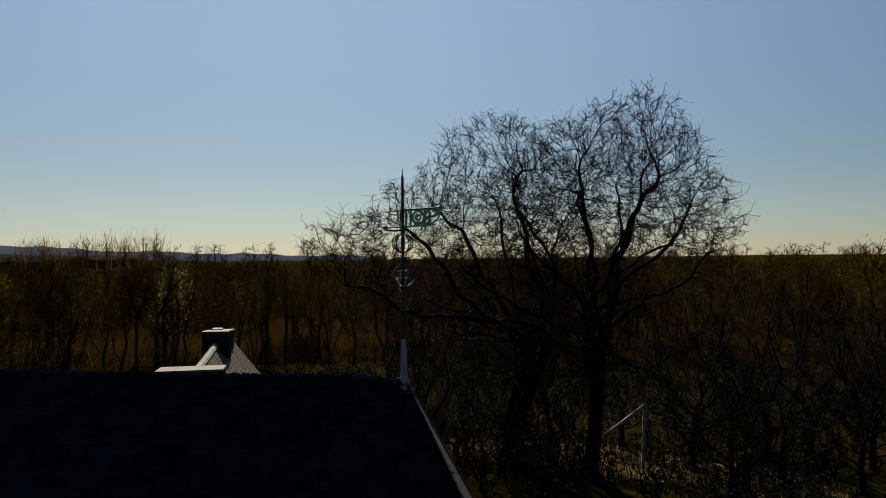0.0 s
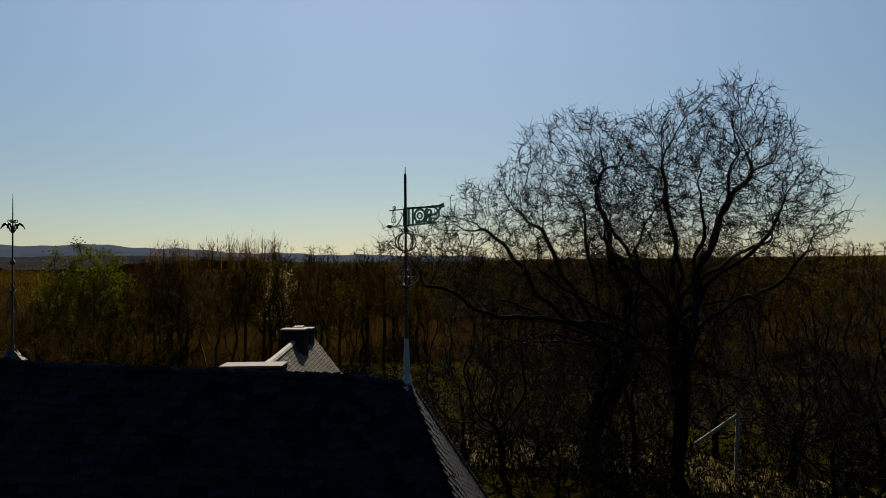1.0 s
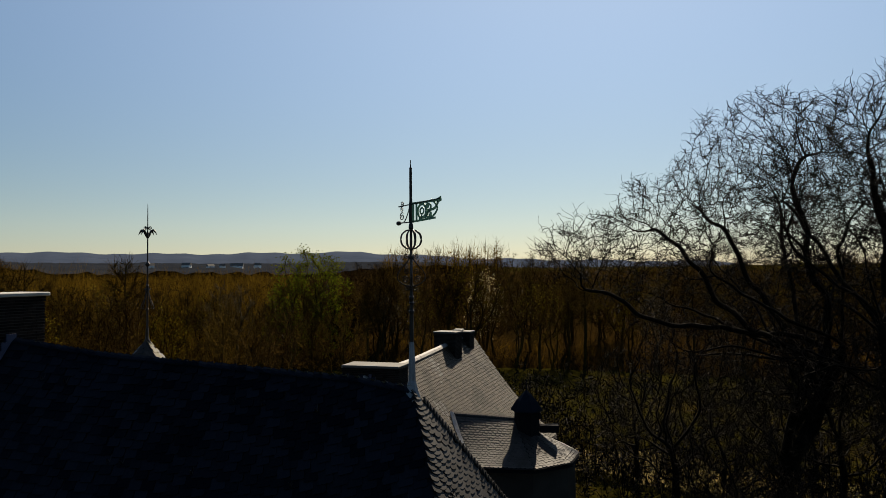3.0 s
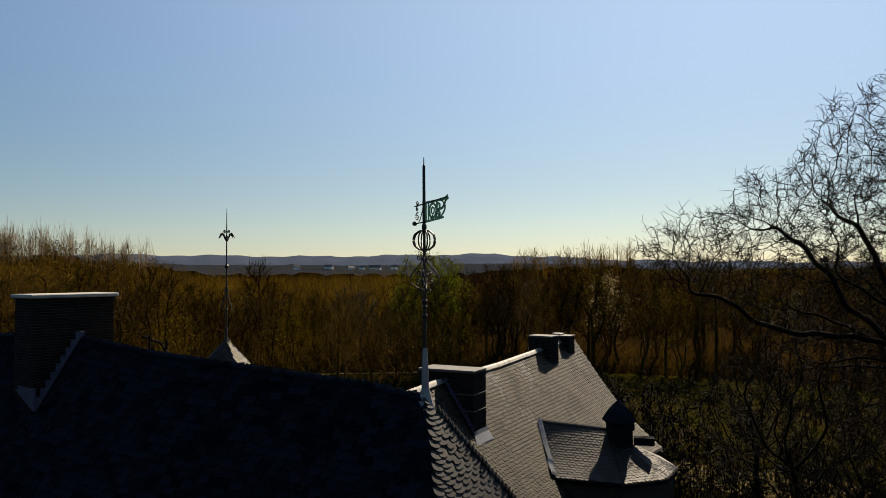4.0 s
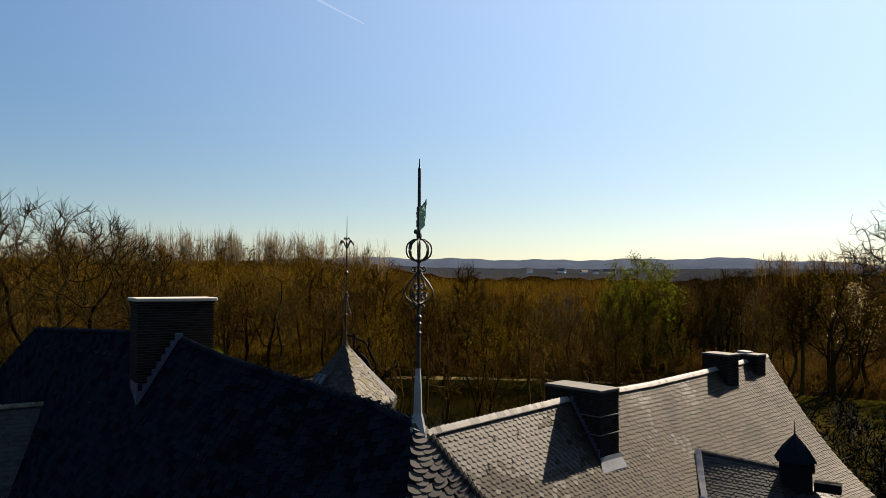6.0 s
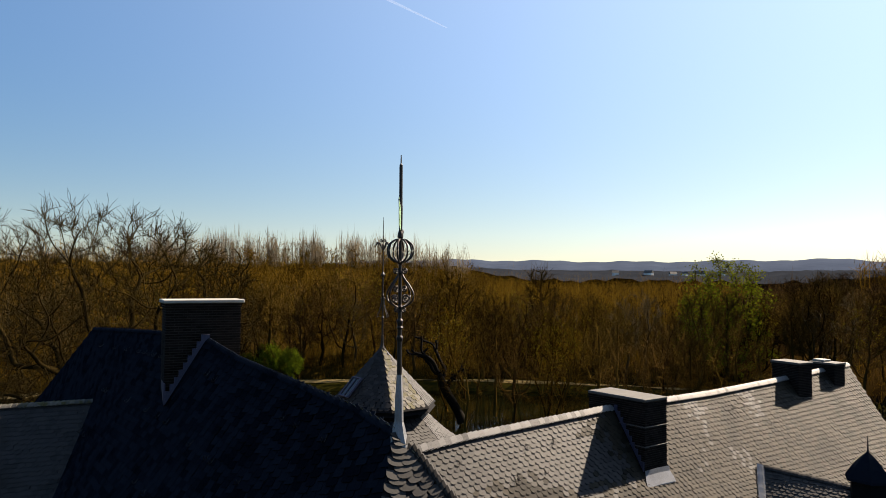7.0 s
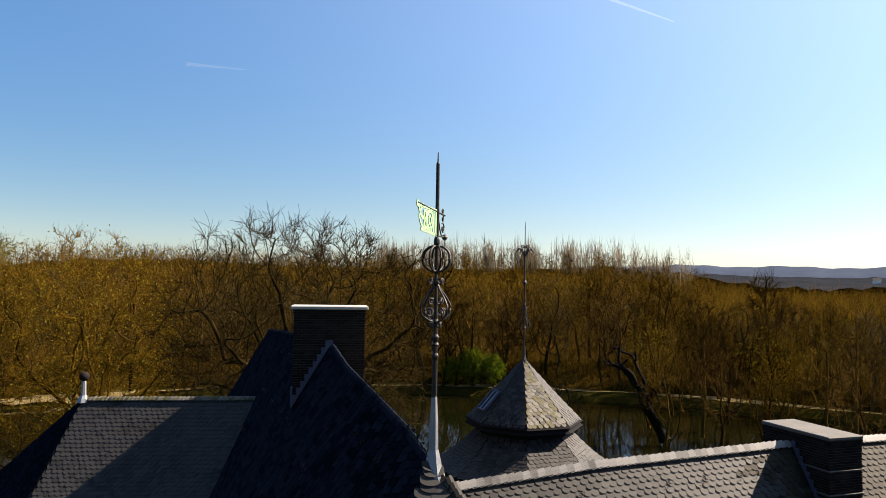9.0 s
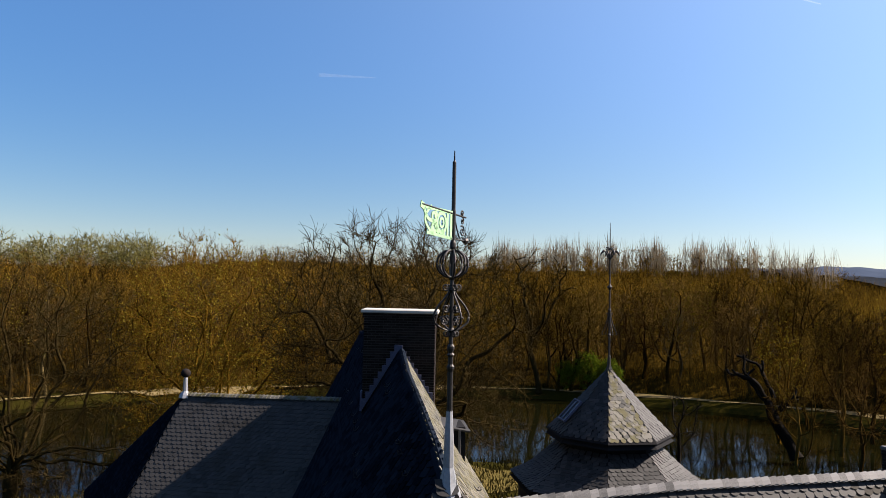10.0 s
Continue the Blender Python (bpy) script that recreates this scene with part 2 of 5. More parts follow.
def tubes(lines, sides=4):
    """Vertices and faces of tapered tubes: each line is (points, radii)."""
    V, Q, base = [], [], 0
    ang = np.arange(sides) * 2 * np.pi / sides
    for pts, rad in lines:
        pts = np.asarray(pts, float)
        n = len(pts)
        d = np.gradient(pts, axis=0)
        d /= np.linalg.norm(d, axis=1)[:, None] + 1e-9
        ref = np.array((0.0, 0.0, 1.0)) if abs(d[:, 2].mean()) < 0.8 else np.array((1.0, 0.0, 0.0))
        u = np.cross(d, ref)
        u /= np.linalg.norm(u, axis=1)[:, None] + 1e-9
        v = np.cross(d, u)
        ring = pts[:, None] + np.asarray(rad)[:, None, None] * (np.cos(ang)[None, :, None] * u[:, None] + np.sin(ang)[None, :, None] * v[:, None])
        V.append(ring.reshape(-1, 3))
        i = np.arange(n - 1)[:, None] * sides
        k = np.arange(sides)[None]
        k2 = (k + 1) % sides
        Q.append((base + np.stack((i + k, i + k2, i + sides + k2, i + sides + k), -1)).reshape(-1, 4))
        base += n * sides
    return np.concatenate(V), np.concatenate(Q)


def tube_object(name, lines, mat, parent=None, label="", sides=6):
    v, q = tubes(lines, sides)
    return raw(name, v.tolist(), q.tolist(), mat, parent, label, True)


# ---- land ----
def ground_height(x, y):
    """Level castle island, a pond round it, woods that rise gently, far hills."""
    r = np.hypot(x + 5, y - 15)
    az = np.degrees(np.arctan2(-(x + 5), y - 15))
    rise = np.interp(az, [-180, -40, -25, 5, 25, 34, 40, 58, 64, 70, 110, 120, 180], [6, 6, 9, 8, 8, 6, 1, 1, 9, 14, 14, 11, 8])
    z = rise * np.clip((r - 105) / 150, 0, 1) ** 1.3
    far = np.interp(az, [-180, 20, 36, 60, 75, 180], [30, 30, 56, 60, 40, 30]) * 0.6 * np.clip((r - 450) / 1600, 0, 1) ** 1.2
    z = z + far + 1.2 * np.sin(x / 37) * np.cos(y / 29) * np.clip((r - 110) / 60, 0, 1)
    pond = np.clip((r - np.interp(az, [-180, 2, 16, 38, 48, 72, 82, 180], [41, 41, 41, 41, 44, 44, 41, 41]) - 2 * np.sin(np.radians(az * 5))) / 4, 0, 1) * np.clip((79 + 1.2 * np.sin(np.radians(az * 4)) - r) / 2, 0, 1) * np.clip((az - 33) / 5, 0, 1)
    return z - 2.2 * pond


def ground_sheet():
    rr = np.concatenate(([0], np.linspace(8, 44, 6), np.linspace(47, 130, 50), np.geomspace(135, 4200, 50)))
    aa = np.radians(np.arange(0, 360, 1.5))
    n = len(aa)
    x, y = -5 - np.outer(rr, np.sin(aa)), 15 + np.outer(rr, np.cos(aa))
    v = np.stack((x, y, ground_height(x, y)), -1).reshape(-1, 3)
    i, k = np.arange(len(rr) - 1)[:, None] * n, np.arange(n)[None]
    q = np.stack((i + k, i + n + k, i + n + (k + 1) % n, i + (k + 1) % n), -1).reshape(-1, 4)
    return raw("ground", v.tolist(), q.tolist(), GROUND, None, "", True)


tagged(ground_sheet(), "brown leaf litter and rough grass under bare trees", "ground", kind="structure")


def ring_strip(name, az0, az1, r0, r1, lift, mat, wobble=1.2):
    """A worn strip that follows the ground round the pond."""
    a = np.arange(az0, az1 + 0.1, 1.0)
    V, Q = [], []
    for k, t in enumerate(a):
        for j, f in enumerate((0.0, 0.33, 0.67, 1.0)):
            r = r0 + (r1 - r0) * f + wobble * math.sin(t * 0.31 + j * 0.8) + 0.5 * wobble * math.sin(t * 0.97 + j * 2.1)
            x, y = -5 - r * math.sin(radians(t)), 15 + r * math.cos(radians(t))
            V.append((x, y, float(ground_height(np.array(x), np.array(y))) + lift))
    for k in range(len(a) - 1):
        for j in range(3):
            Q.append((4 * k + j, 4 * k + j + 1, 4 * k + 5 + j, 4 * k + 4 + j))
    return raw(name, V, Q, mat, None, "", True)


tagged(ring_strip("path", 40, 140, 80.0, 81.9, 0.08, SAND, 0.6), "pale sandy path along the far bank", "path", kind="structure")
tagged(ring_strip("grass_bank", -48, 140, 33.5, 40.5, 0.04, BANK, 0.8), "dry yellow grass on the near bank", "grass", kind="structure")


def grass(seed, count, az, r, tall, mat):
    rng = np.random.default_rng(seed)
    a, rr = np.radians(rng.uniform(*az, count)), rng.uniform(*r, count)
    x, y = -5 - rr * np.sin(a), 15 + rr * np.cos(a)
    b = np.stack((x, y, ground_height(x, y) - 0.02), -1)
    side = np.stack((np.cos(a), np.sin(a), 0 * a), -1) * rng.uniform(0.02, 0.06, (count, 1))
    tip = b + np.stack((rng.normal(0, 0.12, count), rng.normal(0, 0.12, count), rng.uniform(*tall, count)), -1)
    V = np.stack((b - side, b + side, tip), 1).reshape(-1, 3)
    return tagged(raw("grass", V.tolist(), np.arange(len(V)).reshape(-1, 3).tolist(), mat), "tufts of dry grass along the water", "grass", kind="stuff")


grass(1, 26000, (-48, 140), (31.5, 42.5), (0.15, 0.6), BANK)
grass(2, 7000, (36, 140), (82.6, 86), (0.15, 0.8), GROUND)


def far_hills():
    """Rolling hills on the horizon."""
    az = np.arange(5, 100, 0.4)
    V, Q = [], []
    for k, a in enumerate(az):
        top = np.interp(a, [5, 25, 36, 42, 50, 58, 66, 80, 100], [34, 52, 75, 73, 70, 73, 76, 57, 42]) + 2.2 * math.sin(a * 0.9) + 1.2 * math.sin(a * 2.7 + 1) + 0.9 * noise.noise((a * 2.3, 0, 0))
        for r, z in ((1500, -10), (1750, top * 0.6), (2100, top), (2500, top * 0.7)):
            V.append((-5 - r * math.sin(radians(a)), 15 + r * math.cos(radians(a)), z))
    for k in range(len(az) - 1):
        for j in range(3):
            Q.append((4 * k + j, 4 * k + j + 1, 4 * k + 5 + j, 4 * k + 4 + j))
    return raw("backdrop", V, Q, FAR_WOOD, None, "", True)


tagged(far_hills(), "wooded hills on the horizon, blue haze in their colour", "hill", kind="structure")
wv = [(-5 + 100 * math.cos(a), 15 + 100 * math.sin(a), -0.75) for a in np.linspace(0, 2 * np.pi, 97)[:-1]]
tagged(raw("water", wv, [tuple(range(96))], WATER), "still dark pond water round the castle", "water", kind="structure")

# ---- roofs ----
def along(poly, s):
    """Points at fractions s of a polyline's given stations (first column: station)."""
    p = np.asarray(poly, float)
    return np.stack([np.interp(s, p[:, 0], p[:, k]) for k in (1, 2, 3)], -1)


def stations(points):
    """Prefix each point with its share of the length."""
    p = np.asarray(points, float)
    d = np.concatenate(([0], np.cumsum(np.linalg.norm(np.diff(p, axis=0), axis=1))))
    return np.column_stack((d / d[-1], p))


class Slope:
    """A roof slope ruled between a ridge and an eave, hollowed by sag; rows of slates lie on it."""

    def __init__(self, ridge, eave, sag=0.0):
        self.r, self.e, self.sag = np.asarray(ridge, float), np.asarray(eave, float), sag

    def at(self, s, d):
        s, d = np.broadcast_arrays(np.asarray(s, float), np.asarray(d, float))
        p = along(self.r, s) * (1 - d[..., None]) + along(self.e, s) * d[..., None]
        p[..., 2] -= np.interp(s, (0, 1), np.broadcast_to(self.sag, 2)) * np.sin(np.pi * np.clip(d, 0, 1)) * (0.6 + 0.4 * d)
        return p

    def axes(self, s, d):
        h = 1e-3
        x = self.at(s + h, d) - self.at(s - h, d)
        y = self.at(s, d + h) - self.at(s, d - h)
        x /= np.linalg.norm(x, axis=-1)[..., None] + 1e-12
        y /= np.linalg.norm(y, axis=-1)[..., None]
        n = np.cross(x, y)
        n /= np.linalg.norm(n, axis=-1)[..., None]
        flip = np.sign(n[..., 2:3])
        return np.cross(y, n * flip), y, n * flip

    def grid(self, ns=24, nd=8):
        s, d = np.meshgrid(np.linspace(0, 1, ns + 1), np.linspace(0, 1, nd + 1), indexing="ij")
        v = self.at(s, d).reshape(-1, 3)
        i = np.arange(ns)[:, None] * (nd + 1) + np.arange(nd)[None]
        return v, np.stack((i, i + 1, i + nd + 2, i + nd + 1), -1).reshape(-1, 4)

    def spots(self, width, show, rng, d1=1.0):
        """Where the slates lie: (s, d) row by row, each row shifted by half a slate."""
        length = np.linalg.norm(self.at(0.5, 1.0) - self.at(0.5, 0.0))
        rows = int(length * d1 / show)
        out = []
        for r in range(rows):
            d = (r + 0.15) * show / length
            line = self.at(np.linspace(0, 1, 40), np.full(40, d))
            lens = np.concatenate(([0], np.cumsum(np.linalg.norm(np.diff(line, axis=0), axis=1))))
            w = width * (0.75 + 0.5 * min(1.0, lens[-1] / 1.5)) if lens[-1] < 1.5 else width
            k = max(1, int(round(lens[-1] / w)))
            x = (np.arange(k) + 0.5 + 0.5 * (r % 2) - 0.25) / k
            half = min(0.45 * w, 0.5 * lens[-1])
            x = np.clip((x + rng.normal(0, 0.04, k) / k) * lens[-1], half, lens[-1] - half)
            out.append(np.stack((np.interp(x, lens, np.linspace(0, 1, 40)), np.full(k, d) + rng.normal(0, 0.06, k) * show / length), -1))
        return np.concatenate(out)


SCALLOP = [(-0.5, -0.35), (-0.5, 0.5), (-0.42, 0.74), (-0.22, 0.93), (0.02, 1.0), (0.26, 0.93), (0.44, 0.72), (0.5, 0.46), (0.5, -0.35)]
SQUARE = [(-0.49, -0.35), (-0.49, 0.9), (-0.4, 1.0), (0.4, 1.0), (0.49, 0.93), (0.49, -0.35)]


def slate_shape(width, show, outline, thick=0.014, lift=0.02):
    o = np.array(outline)
    x, y = o[:, 0] * width * 1.02, o[:, 1] * show * 1.12
    z = 0.004 + lift * (o[:, 1] + 0.35) / 1.35
    top = np.stack((x, y, z), -1)
    low = np.stack((x, y, z - thick), -1)
    k = len(o)
    faces = [tuple(range(k))[::-1]] + [(i, i + 1, k + i + 1, k + i) for i in range(k - 1)]
    return np.concatenate((top, low)), faces


def lay_slates(slope, width, show, mat, parent, outline=SCALLOP, seed=1, singles=None, d1=1.0, thick=0.014, lift=0.02, skip=None):
    """Slates over a slope. singles(points): those laid as pieces of their own (300 at most), the rest joined."""
    rng = np.random.default_rng(seed)
    sp = slope.spots(width, show, rng, d1)
    P = slope.at(sp[:, 0], sp[:, 1])
    X, Y, N = slope.axes(np.clip(sp[:, 0], 0.002, 0.998), sp[:, 1])
    if skip is not None:
        keep = ~skip(P)
        P, X, Y, N = P[keep], X[keep], Y[keep], N[keep]
    tv, tf = slate_shape(width, show, outline, thick, lift)
    turn = rng.normal(0, 0.02, len(P))
    X, Y = X * np.cos(turn)[:, None] + Y * np.sin(turn)[:, None], Y * np.cos(turn)[:, None] - X * np.sin(turn)[:, None]
    wide = rng.uniform(0.9, 1.08, len(P))
    up = rng.uniform(0, 0.006, len(P))
    alone = np.zeros(len(P), bool)
    if singles is not None:
        alone = singles(P)
        alone[np.flatnonzero(alone)[300:]] = False
        me = bpy.data.meshes.new("slate")
        me.from_pydata(tv.tolist(), [], tf)
        me.materials.append(mat)
        for i in np.flatnonzero(alone):
            ob = new("slate", me)
            m = Matrix.Identity(4)
            for k, a in enumerate((X[i] * wide[i], Y[i], N[i])):
                for r in range(3):
                    m[r][k] = a[r]
            m.translation = Vector(P[i] + N[i] * up[i])
            ob.parent = parent
            ob.matrix_parent_inverse = Matrix.Identity(4)
            ob.matrix_basis = m
    r = ~alone
    if not r.any():
        return None
    V = (P[r] + N[r] * up[r][:, None])[:, None] + X[r][:, None] * (tv[None, :, :1] * wide[r][:, None, None]) + Y[r][:, None] * tv[None, :, 1:2] + N[r][:, None] * tv[None, :, 2:]
    k, cnt = len(tv), int(r.sum())
    faces = []
    for f in tf:
        faces += (np.asarray(f)[None] + np.arange(cnt)[:, None] * k).tolist()
    ob = raw("slates", V.reshape(-1, 3).tolist(), faces, mat, parent)
    ob["kind"] = "stuff"
    return ob


def cap_slates(name, points, across, mat, parent, width=0.28, step=0.11, fold=0.75):
    """Bent slates that lap over one another along a ridge or hip. across: the level direction to one side."""
    st = stations(points)
    total = np.linalg.norm(np.diff(np.asarray(points, float), axis=0), axis=1).sum()
    k = int(total / step)
    V, Q = [], []
    rng = np.random.default_rng(4)
    for i in range(k):
        a, b = along(st, np.array([(i - 0.6) / k, (i + 1.0) / k]))
        d = (b - a) / np.linalg.norm(b - a)
        side = np.asarray(across, float) - d * np.dot(across, d)
        side /= np.linalg.norm(side)
        n = np.cross(d, side)
        n *= np.sign(n[2])
        lo, hi = 0.01, 0.06 + rng.uniform(-0.006, 0.008)
        base = len(V)
        for p, h in ((a, lo), (b, hi)):
            for t in (-1, -0.55, 0, 0.55, 1):
                V.append(p + side * t * width * 0.5 * (1 if p is a else 0.96) + n * (h - fold * width * 0.5 * abs(t) ** 1.5) + d * (-0.03 * t * t))
        for t in (-1, -0.55, 0, 0.55, 1):
            V.append(b + side * t * width * 0.48 + n * (hi - 0.03 - fold * width * 0.5 * abs(t) ** 1.5) + d * (-0.03 * t * t))
        for j in range(4):
            Q += [(base + j, base + j + 1, base + 6 + j, base + 5 + j), (base + 5 + j, base + 6 + j, base + 11 + j, base + 10 + j)]
    ob = raw(name, V, Q, mat, parent)
    ob["kind"] = "stuff"
    return ob


def shell(name, slopes, mat, parent, label=""):
    """The boarded surface under the slates of several slopes, with thickness."""
    V, Q = [], []
    for s in slopes:
        v, q = s.grid()
        for off in (0.0, -0.16):
            Q += (q + len(V)).tolist()
            V += (v + np.array((0, 0, off))).tolist()
    return raw(name, V, Q, mat, parent, label)


def walls(name, loop, top, mat, parent, bottom=-0.4):
    n = len(loop)
    V = [(x, y, bottom) for x, y in loop] + [(x, y, top) for x, y in loop]
    F = [(i, (i + 1) % n, n + (i + 1) % n, n + i) for i in range(n)] + [tuple(range(n))[::-1], tuple(range(n, 2 * n))]
    return raw(name, V, F, mat, parent)


def offset_line(line, off, z):
    """Copies a stationed ridge sideways by off, down to z."""
    o = np.array(line, float)
    o[:, 1] += off[0]
    o[:, 2] += off[1]
    o[:, 3] = z
    return o


# shaded wing: ridge, both eaves
RIDGE_A = stations([(-0.75, 14.5, 11.3), (-2.0, 14.25, 11.47), (-4.7, 13.73, 11.6), (-8.3, 13.0, 11.8), (-11.0, 12.5, 12.08), (-15.2, 11.27, 12.03), (-22.6, 9.1, 11.7)])
sa = RIDGE_A[:, 0]
EAVE_A = np.column_stack((sa, np.interp(sa, [0, sa[4], 1], [3.15, -10.1, -32.0]), np.interp(sa, [0, sa[4], 1], [11.1, 7.9, 3.6]), np.full(len(sa), 4.0)))
wing_a = thing("castle_wing", (-12, 11, 0), "castle wing with a steep blue-grey slate roof lying in shade", "building")
slope_a = Slope(RIDGE_A, EAVE_A, 0.12)
eave_a2 = offset_line(RIDGE_A, (-1.0, 5.0), 4.1)
eave_a2[0, 1:] = (2.5, 19.8, 4.0)
eave_a2[1, 1:] = (0.5, 19.5, 4.0)
slope_a2 = Slope(RIDGE_A, eave_a2, 0.12)
hip_a = Slope(stations([(-22.6, 9.1, 11.7), (-22.62, 9.12, 11.69)]), stations([(-32.0, 3.6, 4.0), (-29.5, 12.5, 4.0)]), 0.0)
roof_a = shell("roof", [slope_a, slope_a2, hip_a], SLATE_DARK, wing_a)
walls("wall", [(2.6, 11.3), (-10.1, 8.3), (-30.5, 3.9), (-28.5, 12.0), (-12, 16.5), (-1.8, 18.5)], 4.05, RENDER, wing_a)
# sunlit wing
RIDGE_B = stations([(-7.35, 15.2, 9.02), (-8.4, 19.5, 9.3), (-9.8, 25.4, 9.45), (-11.3, 31.7, 9.38), (-12.45, 36.6, 9.46), (-14.2, 44.0, 9.67)])
sb = RIDGE_B[:, 0]
OUT_B = np.array([4.1, 4.1, 4.1, 4.4, 5.1, 6.6])
eave_b = RIDGE_B.copy()
eave_b[:, 1] += 0.973 * OUT_B
eave_b[:, 2] += np.array([0.23, 0.23, 0.23, 0.23, 0.1, -0.2]) * OUT_B
eave_b[:, 3] = [4.0, 4.0, 4.0, 3.95, 3.85, 3.8]
wing_b = thing("castle_wing", (-8, 30, 0), "castle wing with a sunlit grey slate roof and a long ridge", "building")
slope_b = Slope(RIDGE_B, eave_b, (0.1, 0.7))
eave_b2 = RIDGE_B.copy()
eave_b2[:, 1:] += (-3.6, -0.85, 0)
eave_b2[:, 3] = 4.0
slope_b2 = Slope(RIDGE_B, eave_b2, 0.3)
gable_b = Slope(stations([RIDGE_B[-1, 1:] - (0, 0.3, 0.6), RIDGE_B[-1, 1:] - (0.01, 0.3, 0.6)]), stations([eave_b[-1, 1:] - (1.2, 0.1, 0), eave_b2[-1, 1:]]), 0.7)
roof_b = shell("roof", [slope_b, slope_b2, gable_b], SLATE_DARK, wing_b)
walls("wall", [(-4.3, 16.0), (-6.6, 26.0), (-8.0, 32.0), (-8.5, 42.4), (-17.4, 43.0), (-13.1, 25), (-10.8, 15.5)], 4.0, RENDER, wing_b)
# hipped corner between the two wings
corner = thing("corner_roof", (1, 15, 0), "steep hipped corner roof of lapped scalloped grey slates", "roof")
slope_c = Slope(stations([(-0.72, 14.44, 11.3), (-0.76, 14.56, 11.3)]), stations([(3.15, 11.1, 4.0), (2.5, 19.8, 4.0)]), 0.0)
roof_c = shell("roof", [slope_c], SLATE_DARK, corner)
walls("wall", [(2.6, 11.4), (2.0, 19.3), (-1, 18), (-1, 13)], 4.05, RENDER, corner)
# low wing with a ball finial
wing_l = thing("low_wing", (-19, 4, 0), "low wing with a hipped dark grey slate roof and ball finial", "building")
LR = [(-18.42, 2.82, 9.36), (-17.86, 8.86, 9.46), (-17.7, 10.5, 9.5)]
slope_l = Slope(stations(LR), stations([(-14.3, 1.6, 4.3), (-13.9, 8.5, 4.3), (-13.8, 10.0, 4.3)]), 0.1)
slope_l2 = Slope(stations(LR), stations([(-22.9, -3.9, 3.9), (-22.3, 8.5, 4.2), (-22.2, 10.0, 4.2)]), 0.1)
slope_l3 = Slope(stations([LR[0], (-18.43, 2.81, 9.36)]), stations([(-14.3, 1.6, 4.3), (-22.9, -3.9, 3.9)]), 0.0)
roof_l = shell("roof", [slope_l, slope_l2, slope_l3], SLATE_DARK, wing_l)
walls("wall", [(-14.6, 1.9), (-14.2, 9), (-22, 9), (-22.4, -3.4)], 4.2, RENDER, wing_l)
# bay with a half-round slated roof
bay = thing("roof_bay", (-7, 33.5, 0), "projecting bay with a low faceted slate roof", "building")
BU, BV = np.array((0.894, 0.448, 0)), np.array((0.448, -0.894, 0))
B0, B1 = np.array((-9.85, 32.5, 6.85)), np.array((-6.86, 34.0, 6.55))
eave_at = lambda a, r: B1 * (1, 1, 0) + (0, 0, 4.9) + r * (math.cos(a) * BU + math.sin(a) * BV)
bay_corners = [B0 * (1, 1, 0) + (0, 0, 4.95) - 0.6 * BU + 2.75 * BV] + [eave_at(a, 3.15) for a in np.radians([78, 38, 0, -38, -78])] + [B0 * (1, 1, 0) + (0, 0, 4.9) - 2.75 * BV]
bay_slopes = [Slope(stations([B0 - 0.5 * BU, B1]), stations(bay_corners[:2]), 0.12)]
bay_slopes += [Slope(stations([B1, B1 + (bay_corners[k + 1] - bay_corners[k]) * 0.004]), stations(bay_corners[k:k + 2]), 0.1) for k in range(1, 5)]
bay_slopes += [Slope(stations([B1, B0 - 0.5 * BU]), stations(bay_corners[5:7]), 0.12)]
bay_panels = [shell("roof_panel", [b], SLATE_DARK, bay) for b in bay_slopes]
walls("wall", [tuple((c * 0.92 + B1 * 0.08)[:2]) for c in bay_corners] + [(-11, 34)], 4.93, RENDER, bay)
# stair turret in the court
TX, TY, TURN8 = -14.2, 18.9, radians(-9.3)
turret = thing("stair_turret", (TX, TY, 0), "octagonal stair turret with a mossy sunlit-toned slate tent roof", "tower")
ring = lambda r, z: [np.array((TX + r * math.cos(TURN8 + k * math.pi / 4), TY + r * math.sin(TURN8 + k * math.pi / 4), z)) for k in range(9)]
top8, eave8, neck8, skirt8 = ring(0.05, 11.35), ring(2.03, 9.33), ring(1.68, 8.95), ring(3.2, 7.85)
tent = [Slope(stations([top8[k], top8[k + 1]]), stations([eave8[k], eave8[k + 1]]), 0.05) for k in range(8)]
skirt = [Slope(stations([neck8[k], neck8[k + 1]]), stations([skirt8[k], skirt8[k + 1]]), 0.16) for k in range(8)]
tent_panels = [shell("roof_panel", [t], SLATE_DARK, turret) for t in tent]
skirt_panels = [shell("skirt_panel", [t], SLATE_DARK, turret) for t in skirt]
walls("neck", [tuple(p[:2]) for p in ring(1.58, 0)[:8]], 9.42, SLATE_DARK, turret, 8.5)
walls("wall", [tuple(p[:2]) for p in ring(2.9, 0)[:8]], 7.9, RENDER, turret)


